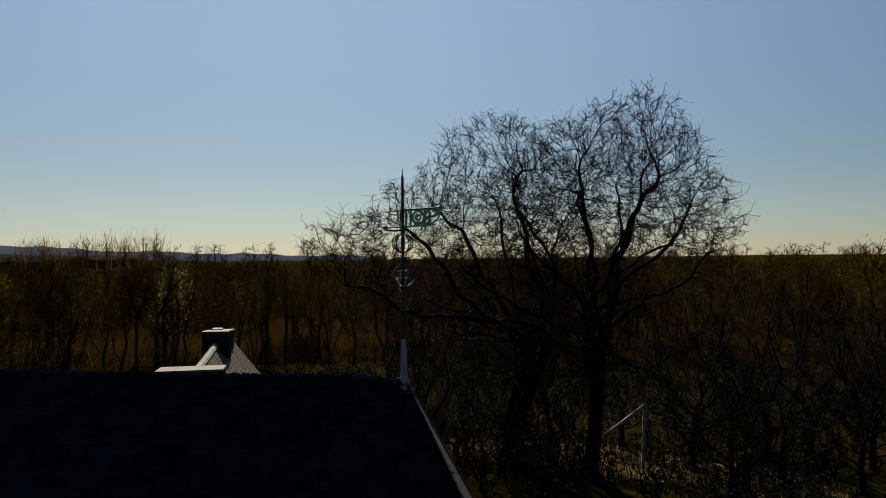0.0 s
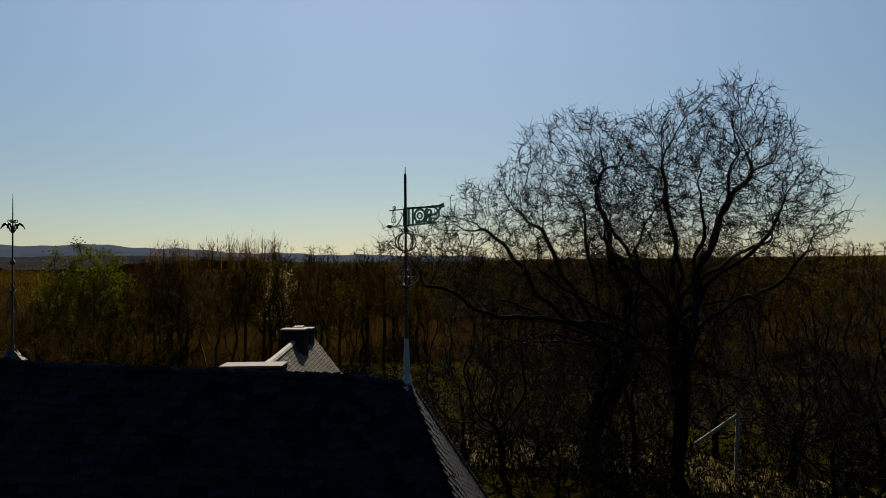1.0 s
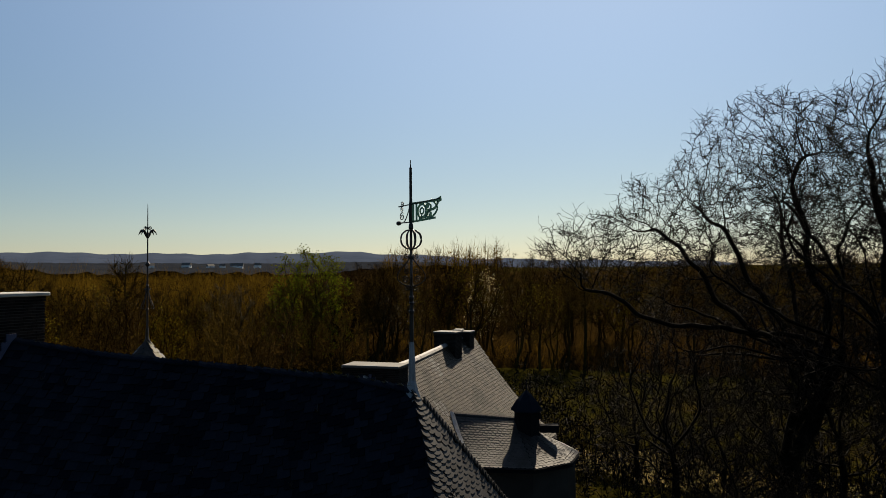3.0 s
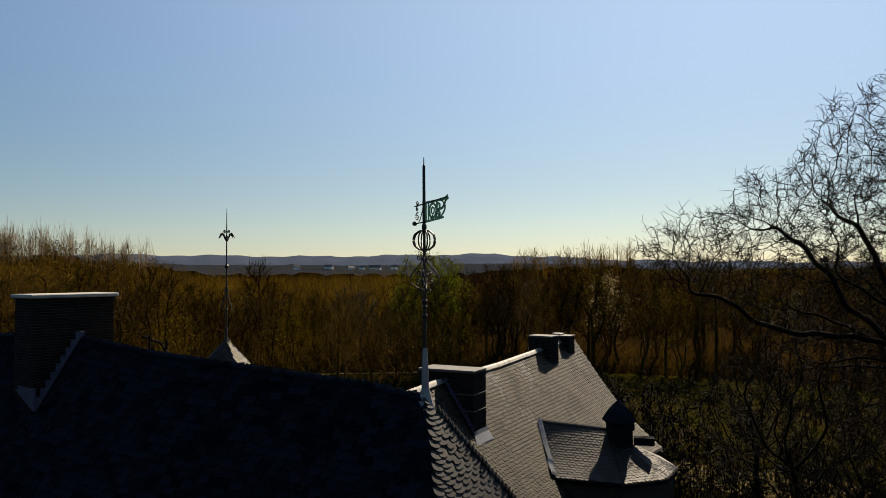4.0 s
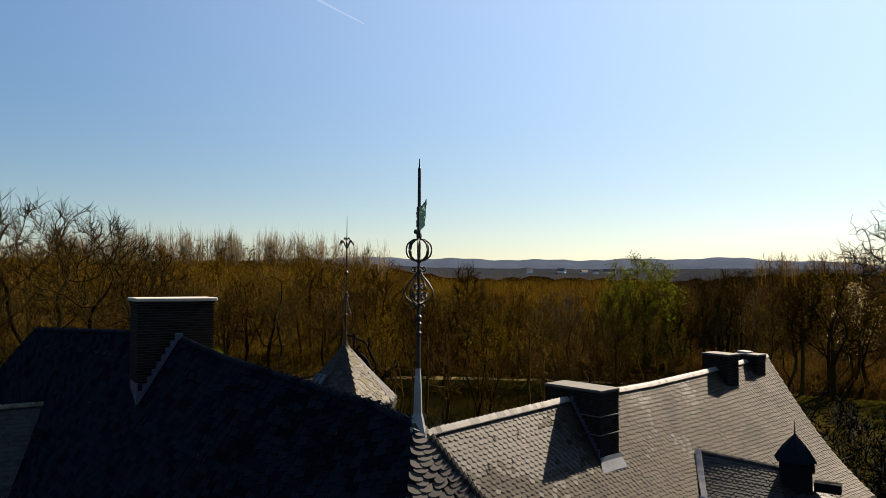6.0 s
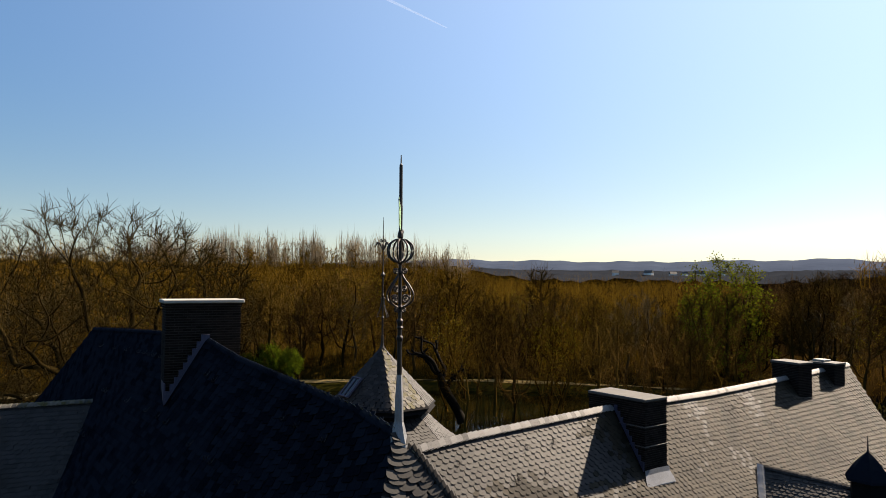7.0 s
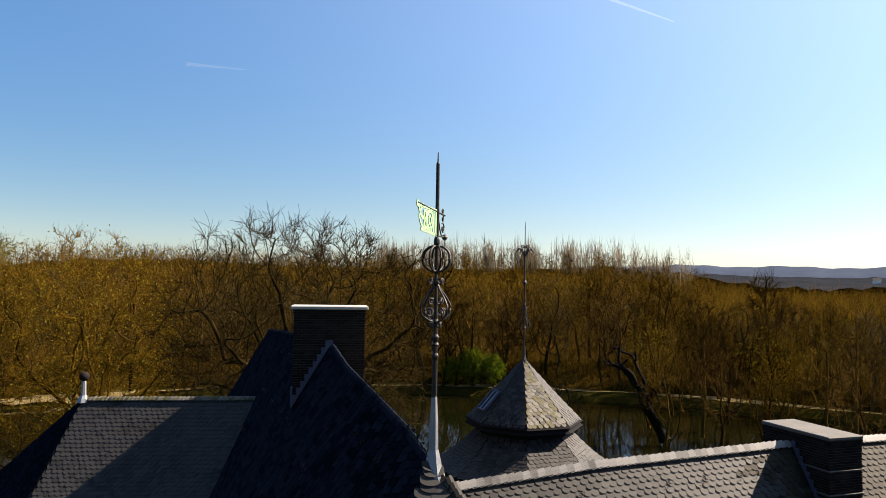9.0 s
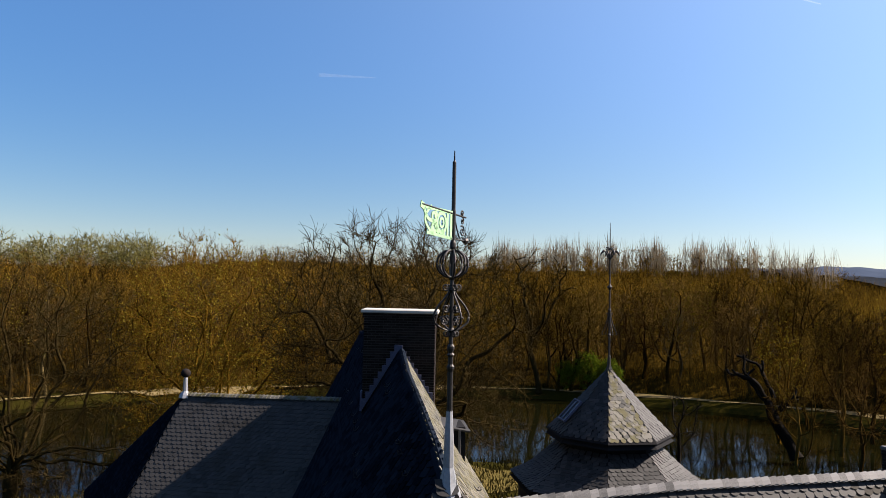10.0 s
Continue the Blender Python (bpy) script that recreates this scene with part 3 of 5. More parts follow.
# ---- chimneys ----
def chimney(front_left, along_dir, width, depth, top, base, cap_mat, label, cap_over=0.09, bands=(), seed=0, slab=False):
    """Brick stack: dark core, a proud brick for each stretcher, stone cap. front_left: plan corner of the cap."""
    u = np.array((*along_dir, 0.0))
    u /= np.linalg.norm(u)
    v = np.array((-u[1], u[0], 0.0))
    c = np.array((*front_left, 0.0)) + u * width / 2 + v * depth / 2
    rz = math.atan2(u[1], u[0])
    ob = thing("chimney", (c[0], c[1], base), label, "chimney", "chimneys on the castle roofs")
    w, d = width - 2 * cap_over, depth - 2 * cap_over
    bm = bmesh.new()
    box(bm, (c[0], c[1], (base + top - 0.1) / 2), (w - 0.03, d - 0.03, top - 0.1 - base), rz)
    part("core", bm, MORTAR, ob)
    rng = np.random.default_rng(seed)
    V, F = [], []
    course = 0.073
    cube = [(0, 1, 3, 2), (0, 4, 5, 1), (4, 6, 7, 5), (2, 3, 7, 6), (0, 2, 6, 4), (1, 5, 7, 3)]
    rows = int((top - 0.1 - base) / course)
    for r in range(rows):
        z = top - 0.1 - (r + 0.5) * course
        out = 0.03 if r < 2 else 0.0
        for o, ax, n, length, reach in ((c - v * d / 2, u, -v, w, w), (c + u * w / 2, v, u, d, d), (c + v * d / 2, -u, v, w, w), (c - u * w / 2, -v, -u, d, d)):
            k = max(2, int(round(length / 0.222)))
            step = length / k
            edges = np.arange(k + 1) * step - length / 2
            if r % 2:
                edges = np.concatenate(([-length / 2], edges[:-1] + step / 2, [length / 2]))
            for a, b in zip(edges, edges[1:]):
                h = (course - 0.018) / 2
                proud = 0.004 + rng.uniform(0, 0.007) + out
                base_i = len(V)
                for x in (a + 0.005, b - 0.005):
                    for y in (-0.06, proud):
                        for zz in (z - h, z + h):
                            V.append(tuple(o + ax * x + n * y + (0, 0, zz)))
                F += [tuple(base_i + j for j in f) for f in cube]
    raw("brickwork", V, F, BRICK, ob, "weathered dark brick courses")["kind"] = "stuff"
    bm = bmesh.new()
    box(bm, (c[0], c[1], top - 0.05), (width, depth, 0.1), rz, 0.02)
    part("cap", bm, cap_mat, ob, "stone slab cap")
    if slab:
        bm = bmesh.new()
        q = c - u * width * 0.22
        box(bm, (q[0], q[1], top + 0.05), (width * 0.45, depth * 0.6, 0.1), rz, 0.02)
        part("slab", bm, STONE, ob)
    for z in bands:
        bm = bmesh.new()
        box(bm, (c[0], c[1], z), (w + 0.07, d + 0.07, 0.035), rz, 0.008)
        part("band", bm, STONE_GREY, ob, "thin stone string course")
    lay(ob)
    return ob, c, u, v


chimney((-11.02, 11.28), (-0.05, 1.0), 2.25, 1.25, 13.22, 9.2, STONE, "broad brick chimney with a pale slab, astride the shaded ridge", 0.09, seed=1)
chimney((-10.93, 25.62), (0.978, 0.206), 2.5, 1.24, 9.88, 6.6, STONE_GREY, "brick chimney with thin stone bands on the sunlit slope", 0.03, (8.95, 8.3), seed=2)
chimney((-13.5, 37.75), (1.0, 0.06), 1.45, 1.05, 10.2, 7.0, STONE_GREY, "brick chimney far along the sunlit ridge", 0.05, (8.6,), seed=3)
chimney((-14.2, 41.2), (0.99, 0.12), 1.3, 1.0, 9.93, 7.4, STONE_GREY, "small brick chimney near the roof's end", 0.05, seed=4, slab=True)

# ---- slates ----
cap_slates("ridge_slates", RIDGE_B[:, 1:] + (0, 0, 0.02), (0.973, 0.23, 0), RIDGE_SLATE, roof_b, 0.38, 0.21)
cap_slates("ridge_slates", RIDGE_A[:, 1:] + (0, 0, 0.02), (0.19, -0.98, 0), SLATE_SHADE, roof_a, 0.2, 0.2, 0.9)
cap_slates("hip_slates", [slope_c.at(1.0, d) + np.array((0.0, 0.0, 0.03)) for d in np.linspace(0.95, 0.03, 14)], (0.5, -0.9, 0), SLATE, roof_c, 0.2, 0.105, 0.6)
lay_slates(slope_c, 0.29, 0.1, SLATE, roof_c, SCALLOP, 2, lambda P: P[:, 2] > 7.9, 0.95, 0.016, 0.026)


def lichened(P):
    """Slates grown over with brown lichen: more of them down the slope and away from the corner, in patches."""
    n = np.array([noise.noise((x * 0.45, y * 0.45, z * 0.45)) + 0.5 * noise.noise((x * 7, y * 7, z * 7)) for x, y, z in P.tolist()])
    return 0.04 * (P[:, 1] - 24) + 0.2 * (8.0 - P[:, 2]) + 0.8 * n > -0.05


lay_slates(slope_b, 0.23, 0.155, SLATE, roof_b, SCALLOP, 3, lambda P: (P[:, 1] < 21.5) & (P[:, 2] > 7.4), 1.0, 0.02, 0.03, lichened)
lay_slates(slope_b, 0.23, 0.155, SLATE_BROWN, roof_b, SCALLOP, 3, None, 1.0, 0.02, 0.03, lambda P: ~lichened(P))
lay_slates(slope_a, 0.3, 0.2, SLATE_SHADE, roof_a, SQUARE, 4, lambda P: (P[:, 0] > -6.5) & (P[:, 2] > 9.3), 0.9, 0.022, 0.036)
lay_slates(slope_a2, 0.3, 0.2, SLATE_MOSSY_LIT, roof_a, SCALLOP, 5, None, 0.5)
lay_slates(slope_l, 0.2, 0.16, SLATE, roof_l, SCALLOP, 6)
# hip end away from the sun gets the darkened copy of slate
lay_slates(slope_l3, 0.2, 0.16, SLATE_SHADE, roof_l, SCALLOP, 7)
cap_slates("ridge_slates", [(x, y, z + 0.02) for x, y, z in LR], (1, -0.1, 0), SLATE_MOSSY_LIT, roof_l, 0.3, 0.16)
for k, s in enumerate(bay_slopes):
    lay_slates(s, 0.2, 0.15, SLATE, bay_panels[k], SCALLOP, 20 + k)
cap_slates("ridge_slates", [B0 - 0.5 * BU + (0, 0, 0.02), B1 + (0, 0, 0.02)], BV, SLATE, bay_panels[0], 0.3, 0.14)


def on_roof_b(q):
    """Height of the sunlit slope over a plan point."""
    t = (q[1] - 0.23 * 2 - 15.2) / 28.8
    for _ in range(3):
        r = along(RIDGE_B, np.array(t))
        out = float((q[:2] - r[:2]) @ np.array((0.973, 0.23)))
        t = (q[1] - 0.23 * out - 15.2) / 28.8
    return float(slope_b.at(t, out / float(np.interp(t, sb, OUT_B)))[2])


# the valley where the bay meets the big slope, swept with slates
valley = []
for d_ in np.linspace(0.97, 0.03, 12):
    for s_ in np.linspace(0, 1, 60):
        q_ = bay_slopes[0].at(s_, d_)
        if q_[2] > on_roof_b(q_):
            valley.append(q_ + (0.0, 0.0, 0.1))
            break
# pale zinc colour on these slates stands for sunlight on the curve
cap_slates("valley_slates", valley, (0.6, 0.14, -0.78), LEAD, bay_panels[0], 0.42, 0.12, 0.25)
for k in range(8):
    # moss only on the south-east face, whose slate is also lightened as if sunlit
    lay_slates(tent[k], 0.17, 0.125, SLATE_MOSSY_LIT if k == 0 else SLATE, tent_panels[k], SCALLOP, 30 + k, None, 1.0, 0.016, 0.01)
    lay_slates(skirt[k], 0.17, 0.125, SLATE, skirt_panels[k], SCALLOP, 40 + k)
for p in (wing_a, wing_b, corner, wing_l, bay, turret):
    lay(p)


# ---- roof metalwork ----
def curl(centre, u, r, turns, start=0.0, grow_to=0.15, n=26):
    """A spiral in the plane of u and z."""
    a = np.linspace(0, 2 * np.pi * turns, n)
    rr = np.linspace(r, r * grow_to, n)
    return np.asarray(centre, float) + (np.cos(a + start) * rr)[:, None] * np.asarray(u, float) + (np.sin(a + start) * rr)[:, None] * np.array((0, 0, 1.0))


def bow(x, y, u, zs, rs):
    """A bent bar beside a pole, away from it by rs at heights zs, smoothed."""
    t = np.linspace(0, 1, 22)
    k = np.linspace(0, 1, len(zs))
    z, r = np.interp(t, k, zs), np.interp(t, k, rs)
    for _ in range(2):
        r[1:-1] = (r[:-2] + 2 * r[1:-1] + r[2:]) / 4
    return np.stack((x + u[0] * r, y + u[1] * r, z), -1)


def rod(p, r):
    return p, np.full(len(p), r)


FX, FY = -0.8, 14.53
finial = thing("roof_finial", (FX, FY, 11.0), "tall wrought-iron finial with weather vane on a zinc foot", "finial")
bm = bmesh.new()
lathe(bm, [(0.215, 10.98), (0.18, 11.12), (0.13, 11.27), (0.097, 11.41), (0.082, 11.46), (0.076, 11.48), (0.066, 11.9), (0.045, 12.24), (0.04, 12.26)], (FX, FY, 0), 8, 0.3)
part("zinc_foot", bm, LEAD, finial, "tapered grey zinc foot")
bm = bmesh.new()
lathe(bm, [(0.042, 12.2), (0.04, 12.8), (0.055, 12.84), (0.055, 12.87), (0.036, 12.9), (0.036, 13.0), (0.056, 13.03), (0.036, 13.06), (0.055, 13.12), (0.055, 13.15), (0.033, 13.18), (0.03, 13.34), (0.05, 13.37), (0.03, 13.41), (0.028, 13.9), (0.055, 13.94), (0.03, 13.99), (0.026, 14.08), (0.05, 14.11), (0.028, 14.14), (0.026, 14.5), (0.05, 14.54), (0.045, 14.6), (0.03, 14.64), (0.034, 15.05), (0.03, 15.09), (0.028, 15.75), (0.012, 15.78), (0.008, 15.92)], (FX, FY, 0), 10)
part("pole", bm, IRON, finial)
for k in range(8):
    a = 0.2 + k * math.pi / 4
    u = np.array((math.cos(a), math.sin(a), 0))
    tube_object("cage_strap", [rod(bow(FX, FY, u, [14.12, 14.13, 14.2, 14.31, 14.42, 14.49, 14.5], [0.03, 0.1, 0.2, 0.23, 0.2, 0.1, 0.03]), 0.016)], IRON, finial)
for k in range(4):
    a = 0.55 + k * math.pi / 2
    u = np.array((math.cos(a), math.sin(a), 0))
    c = np.array((FX, FY, 0))
    tube_object("scroll_bow", [rod(bow(FX, FY, u, [13.95, 13.86, 13.74, 13.6, 13.48, 13.4, 13.36], [0.03, 0.07, 0.19, 0.29, 0.27, 0.15, 0.03]), 0.015),
                               rod(curl(c + u * 0.1 + (0, 0, 13.98), u, 0.06, 1.4, 2.6), 0.013), rod(curl(c + u * 0.12 + (0, 0, 13.5), u, 0.075, 1.6, 0.5), 0.013),
                               rod(curl(c + u * 0.09 + (0, 0, 13.68), u, 0.06, 1.5, 3.5), 0.013), rod(curl(c + u * 0.08 + (0, 0, 13.33), u, 0.05, 1.3, 3.0), 0.013)], IRON, finial)
# weather vane, pointing away from the wind
VU = np.array((0.925, -0.38, 0.0))
vc = np.array((FX, FY, 0.0))
up = np.array((0, 0, 1.0))
P2 = lambda x, z: vc + VU * x + up * z
arms = [rod(np.stack((P2(-0.42, 15.0), P2(0.95, 15.06))), 0.013), rod(np.stack((P2(-0.5, 14.66), P2(0.1, 14.66))), 0.013), rod(curl(P2(-0.3, 15.05), VU, 0.055, 1.4, -1.5), 0.01), rod(curl(P2(-0.3, 14.94), VU, 0.055, 1.4, 1.5), 0.01),
        rod(curl(P2(-0.3, 14.79), VU, 0.085, 1.5, 1.0), 0.011), rod(np.stack([P2(-0.24 + 0.2 * t, 14.68 + 0.3 * t ** 1.6) for t in np.linspace(0, 1, 8)]), 0.011), rod(np.stack((P2(-0.05, 14.64), P2(-0.05, 15.02))), 0.012)]
tube_object("vane_arm", arms, IRON, finial)
bm = bmesh.new()
lathe(bm, [(0.005, -0.075), (0.035, -0.05), (0.05, 0.0), (0.035, 0.05), (0.005, 0.075)], (0, 0, 0), 8)
bmesh.ops.transform(bm, matrix=Matrix.Translation(P2(-0.42, 14.66)) @ Vector((1, 0, 0)).rotation_difference(Vector(VU)).to_matrix().to_4x4() @ Matrix.Rotation(math.pi / 2, 4, "Y"), verts=bm.verts)
part("counterweight", bm, IRON, finial)


def flat_band(line, width, thick):
    """A strap cut from sheet that follows a line in the plane of the vane."""
    p = np.asarray(line, float)
    d = np.gradient(p, axis=0)
    d /= np.linalg.norm(d, axis=1)[:, None]
    n = np.cross(VU, up)
    side = np.cross(d, n)
    V, Q = [], []
    for k in range(len(p)):
        for a, b in ((-1, -1), (1, -1), (1, 1), (-1, 1)):
            V.append(p[k] + side[k] * a * width / 2 + n * b * thick / 2)
    for k in range(len(p) - 1):
        for j in range(4):
            Q.append((4 * k + j, 4 * k + (j + 1) % 4, 4 * k + 4 + (j + 1) % 4, 4 * k + 4 + j))
    Q += [(0, 1, 2, 3), tuple(4 * len(p) - 4 + j for j in range(4))]
    return V, Q


def flag():
    pieces = [([P2(x, 15.03) for x in (0.03, 0.3, 0.6, 0.85)], 0.045), ([P2(x, 14.66 + 0.05 * x) for x in (0.03, 0.3, 0.6, 0.8)], 0.04), ([P2(0.08, z) for z in (14.66, 14.8, 15.03)], 0.06), ([P2(0.19, z) for z in (14.66, 14.8, 15.03)], 0.05),
              (curl(P2(0.37, 14.86), VU, 0.135, 1.0, 0.0, 1.0), 0.05), (curl(P2(0.37, 14.86), VU, 0.06, 1.0, 0.0, 1.0), 0.035), (curl(P2(0.6, 14.93), VU, 0.09, 1.3, 2.0, 0.3), 0.045), (curl(P2(0.58, 14.77), VU, 0.09, 1.3, 5.0, 0.3), 0.045),
              ([P2(0.47 + 0.42 * t, 14.7 + 0.32 * t + 0.05 * math.sin(6 * t)) for t in np.linspace(0, 1, 9)], 0.05), ([P2(0.66 + 0.2 * math.sin(3.1 * t), 14.7 + 0.36 * t) for t in np.linspace(0, 1, 10)], 0.04), ([P2(0.86 + 0.12 * t, 15.02 + 0.04 * t) for t in (0, 0.5, 1)], 0.09), ([P2(0.28 + 0.1 * t, 14.7 + 0.06 * t) for t in (0, 1)], 0.06)]
    V, Q = [], []
    for line, w in pieces:
        v, q = flat_band(line, w, 0.012)
        Q += [tuple(i + len(V) for i in f) for f in q]
        V += v
    return V, Q


fv, fq = flag()
raw("vane_flag", fv, fq, VERDIGRIS, finial, "pale green openwork copper flag")
lay(finial)

# turret finial
tf = thing("turret_finial", (TX, TY, 11.3), "slender iron finial with lily leaves on the turret", "finial")
bm = bmesh.new()
lathe(bm, [(0.11, 11.3), (0.07, 11.42), (0.055, 11.5), (0.05, 11.75), (0.035, 11.8), (0.033, 12.4), (0.06, 12.44), (0.03, 12.5), (0.03, 13.2), (0.055, 13.25), (0.028, 13.32), (0.026, 13.92), (0.08, 13.98), (0.08, 14.02), (0.024, 14.1), (0.022, 14.9), (0.045, 14.95), (0.045, 15.1), (0.02, 15.15), (0.012, 15.9), (0.006, 16.12)], (TX, TY, 0), 8)
part("pole", bm, IRON, tf)
for k in range(4):
    a = 0.3 + k * math.pi / 2
    u = np.array((math.cos(a), math.sin(a), 0))
    c = np.array((TX, TY, 0))
    tube_object("lily_leaf", [(bow(TX, TY, u, [14.92, 15.0, 15.14, 15.2, 15.12, 15.02], [0.03, 0.08, 0.14, 0.22, 0.3, 0.36]), np.concatenate((np.linspace(0.012, 0.035, 14), np.linspace(0.04, 0.006, 8)))), rod(curl(c + u * 0.1 + (0, 0, 15.28), u, 0.07, 1.2, 3.0), 0.013)], IRON, tf)
    tube_object("scroll_bow", [rod(bow(TX, TY, u, [13.2, 13.0, 12.75, 12.55, 12.45, 12.47], [0.03, 0.06, 0.13, 0.24, 0.27, 0.2]), 0.014), rod(curl(c + u * 0.07 + (0, 0, 13.12), u, 0.05, 1.3), 0.012)], IRON, tf)
lay(tf)

# ball on the low wing
bf = thing("ball_finial", (-18.42, 2.82, 9.1), "stone ball on a white zinc post", "finial")
bm = bmesh.new()
lathe(bm, [(0.26, 9.22), (0.2, 9.36), (0.1, 9.48), (0.085, 9.98), (0.07, 10.02)], (-18.42, 2.82, 0), 8)
part("post", bm, LEAD, bf, "pale zinc post with flared foot")
bm = bmesh.new()
bmesh.ops.create_uvsphere(bm, u_segments=18, v_segments=10, radius=0.19)
bmesh.ops.transform(bm, matrix=Matrix.Translation((-18.42, 2.82, 10.19)) @ Matrix.Diagonal((1, 1, 0.94, 1)), verts=bm.verts)
part("ball", bm, BRICK, bf, "weathered brown ball", True)
lay(bf)

# hooded dormer on the bay
dormer = thing("roof_dormer", (-6.25, 33.85, 5.5), "small dark pointed roof dormer with a spike", "dormer")
bm = bmesh.new()
lathe(bm, [(0.62, 5.2), (0.6, 7.0)], (-6.2, 33.95, 0), 6, 0.2)
part("body", bm, SLATE_DARK, dormer)
bm = bmesh.new()
lathe(bm, [(0.78, 6.98), (0.76, 7.06), (0.5, 7.45), (0.24, 7.75), (0.06, 7.92), (0.03, 7.98), (0.008, 8.5)], (-6.2, 33.95, 0), 6, 0.2)
part("hood", bm, SLATE_SHADE, dormer, "pointed slate hood")
bm = bmesh.new()
box(bm, (-5.3, 34.55, 6.1), (0.9, 0.5, 0.34), 0.45, 0.02)
part("side_hatch", bm, SLATE_DARK, dormer)
bm = bmesh.new()
box(bm, (-5.75, 34.1, 6.75), (0.4, 0.3, 0.3), 0.45, 0.03)
part("vent", bm, SLATE_DARK, dormer)
lay(dormer)


# skylight on the turret
def skylight():
    a = TURN8 - radians(67.5)
    s8 = tent[6]
    X, Y, N = s8.axes(np.array(0.5), np.array(0.66))
    c = s8.at(0.5, 0.66) + N * 0.07
    ob = thing("skylight", tuple(c), "small steel-framed skylight in the turret roof", "window")
    m = Matrix.Identity(4)
    for k, ax in enumerate((X, Y, N)):
        for r in range(3):
            m[r][k] = ax[r]
    m.translation = Vector(c)
    for n_, c_, s_, mt in (("frame", (-0.28, 0, 0), (0.05, 0.8, 0.08), LEAD_BLUE), ("frame", (0.28, 0, 0), (0.05, 0.8, 0.08), LEAD_BLUE), ("frame", (0, -0.4, 0), (0.61, 0.05, 0.08), LEAD_BLUE), ("frame", (0, 0.4, 0), (0.61, 0.05, 0.08), LEAD_BLUE), ("glazing_bar", (0, 0, 0.005), (0.03, 0.76, 0.06), LEAD_BLUE), ("pane", (0, 0, -0.01), (0.52, 0.76, 0.03), GLASS_DARK)):
        bm = bmesh.new()
        box(bm, c_, s_, 0, 0.006)
        bmesh.ops.transform(bm, matrix=m, verts=bm.verts)
        part(n_, bm, mt, ob)
    lay(ob)


skylight()


# lead flashings that step down the chimneys along the roof line
def stepped_flashing(p0, p1, n, parent_label, steps=9, tall=0.17, mat=LEAD_BLUE):
    """Stepped strip on a chimney's face between two points of the roof line; n: outward of that face."""
    p0, p1, n = (np.asarray(v, float) for v in (p0, p1, n))
    n = n / np.linalg.norm(n) * 0.025
    flat = (p1 - p0) * (1, 1, 0)
    V, Q = [], []
    for i in range(steps):
        a, b = p0 + flat * i / steps, p0 + flat * (i + 1) / steps
        za, zb = p0[2] + (p1[2] - p0[2]) * i / steps, p0[2] + (p1[2] - p0[2]) * (i + 1) / steps
        zt = max(za, zb) + tall * 0.75
        k = len(V)
        for q, z in ((a, za - 0.04), (b, zb - 0.04), (b, zt), (a, zt)):
            V += [(q[0] + n[0], q[1] + n[1], z), (q[0] - n[0], q[1] - n[1], z)]
        Q += [(k, k + 2, k + 4, k + 6), (k + 1, k + 7, k + 5, k + 3), (k, k + 1, k + 3, k + 2), (k + 2, k + 3, k + 5, k + 4), (k + 4, k + 5, k + 7, k + 6), (k + 6, k + 7, k + 1, k)]
    ob = thing("lead_flashing", tuple(p0), parent_label, "flashing")
    for i in range(steps):
        raw("step", V[8 * i:8 * i + 8], [tuple(j - 8 * i for j in f) for f in Q[6 * i:6 * i + 6]], mat, ob)
    lay(ob)
    return ob


stepped_flashing((-10.92, 12.42, 12.1), (-10.95, 11.38, 10.35), (1, 0.05, 0), "stepped lead flashing on the broad chimney", 9)
stepped_flashing((-10.92, 12.42, 12.1), (-11.0, 13.42, 10.6), (1, 0.05, 0), "stepped lead flashing on the chimney's sunny half", 9)
stepped_flashing((-10.95, 11.36, 10.35), (-12.0, 11.34, 10.75), (0, -1, 0), "lead apron along the chimney's flank", 1)
stepped_flashing((-9.72, 25.85, 9.45), (-8.5, 26.1, 7.55), (0.2, -0.98, 0), "stepped lead flashing beside the banded chimney", 10, 0.12)
stepped_flashing((-13.1, 37.82, 9.25), (-12.08, 37.86, 8.05), (0, -1, 0), "stepped lead flashing beside the far chimney", 8, 0.12)
def apron(a, b, out, z0, z1, z2):
    """A bright lead sheet turned up at a chimney's foot."""
    a, b, o = np.array((*a, 0.0)), np.array((*b, 0.0)), np.array((*out, 0.0))
    rows = [(a, b, z0 + 0.16, 0.0), (a, b, z0, 0.03), (a - (b - a) * 0.06, b + (b - a) * 0.06, z1, 0.12), (a - (b - a) * 0.08, b + (b - a) * 0.08, z2, 0.2)]
    V = []
    for p, q, z, d in rows:
        V += [p + o * d + (0, 0, z), (p + q) / 2 + o * d * 1.02 + (0, 0, z + 0.015), q + o * d + (0, 0, z)]
    V += [v - np.array((0, 0, 0.03)) for v in V]
    Q = [(3 * i + j, 3 * i + j + 1, 3 * i + j + 4, 3 * i + j + 3) for i in range(3) for j in range(2)]
    Q += [tuple(12 + k for k in q[::-1]) for q in Q]
    return tagged(raw("lead_apron", V, Q, LEAD), "bright lead apron at a chimney's foot", "flashing")


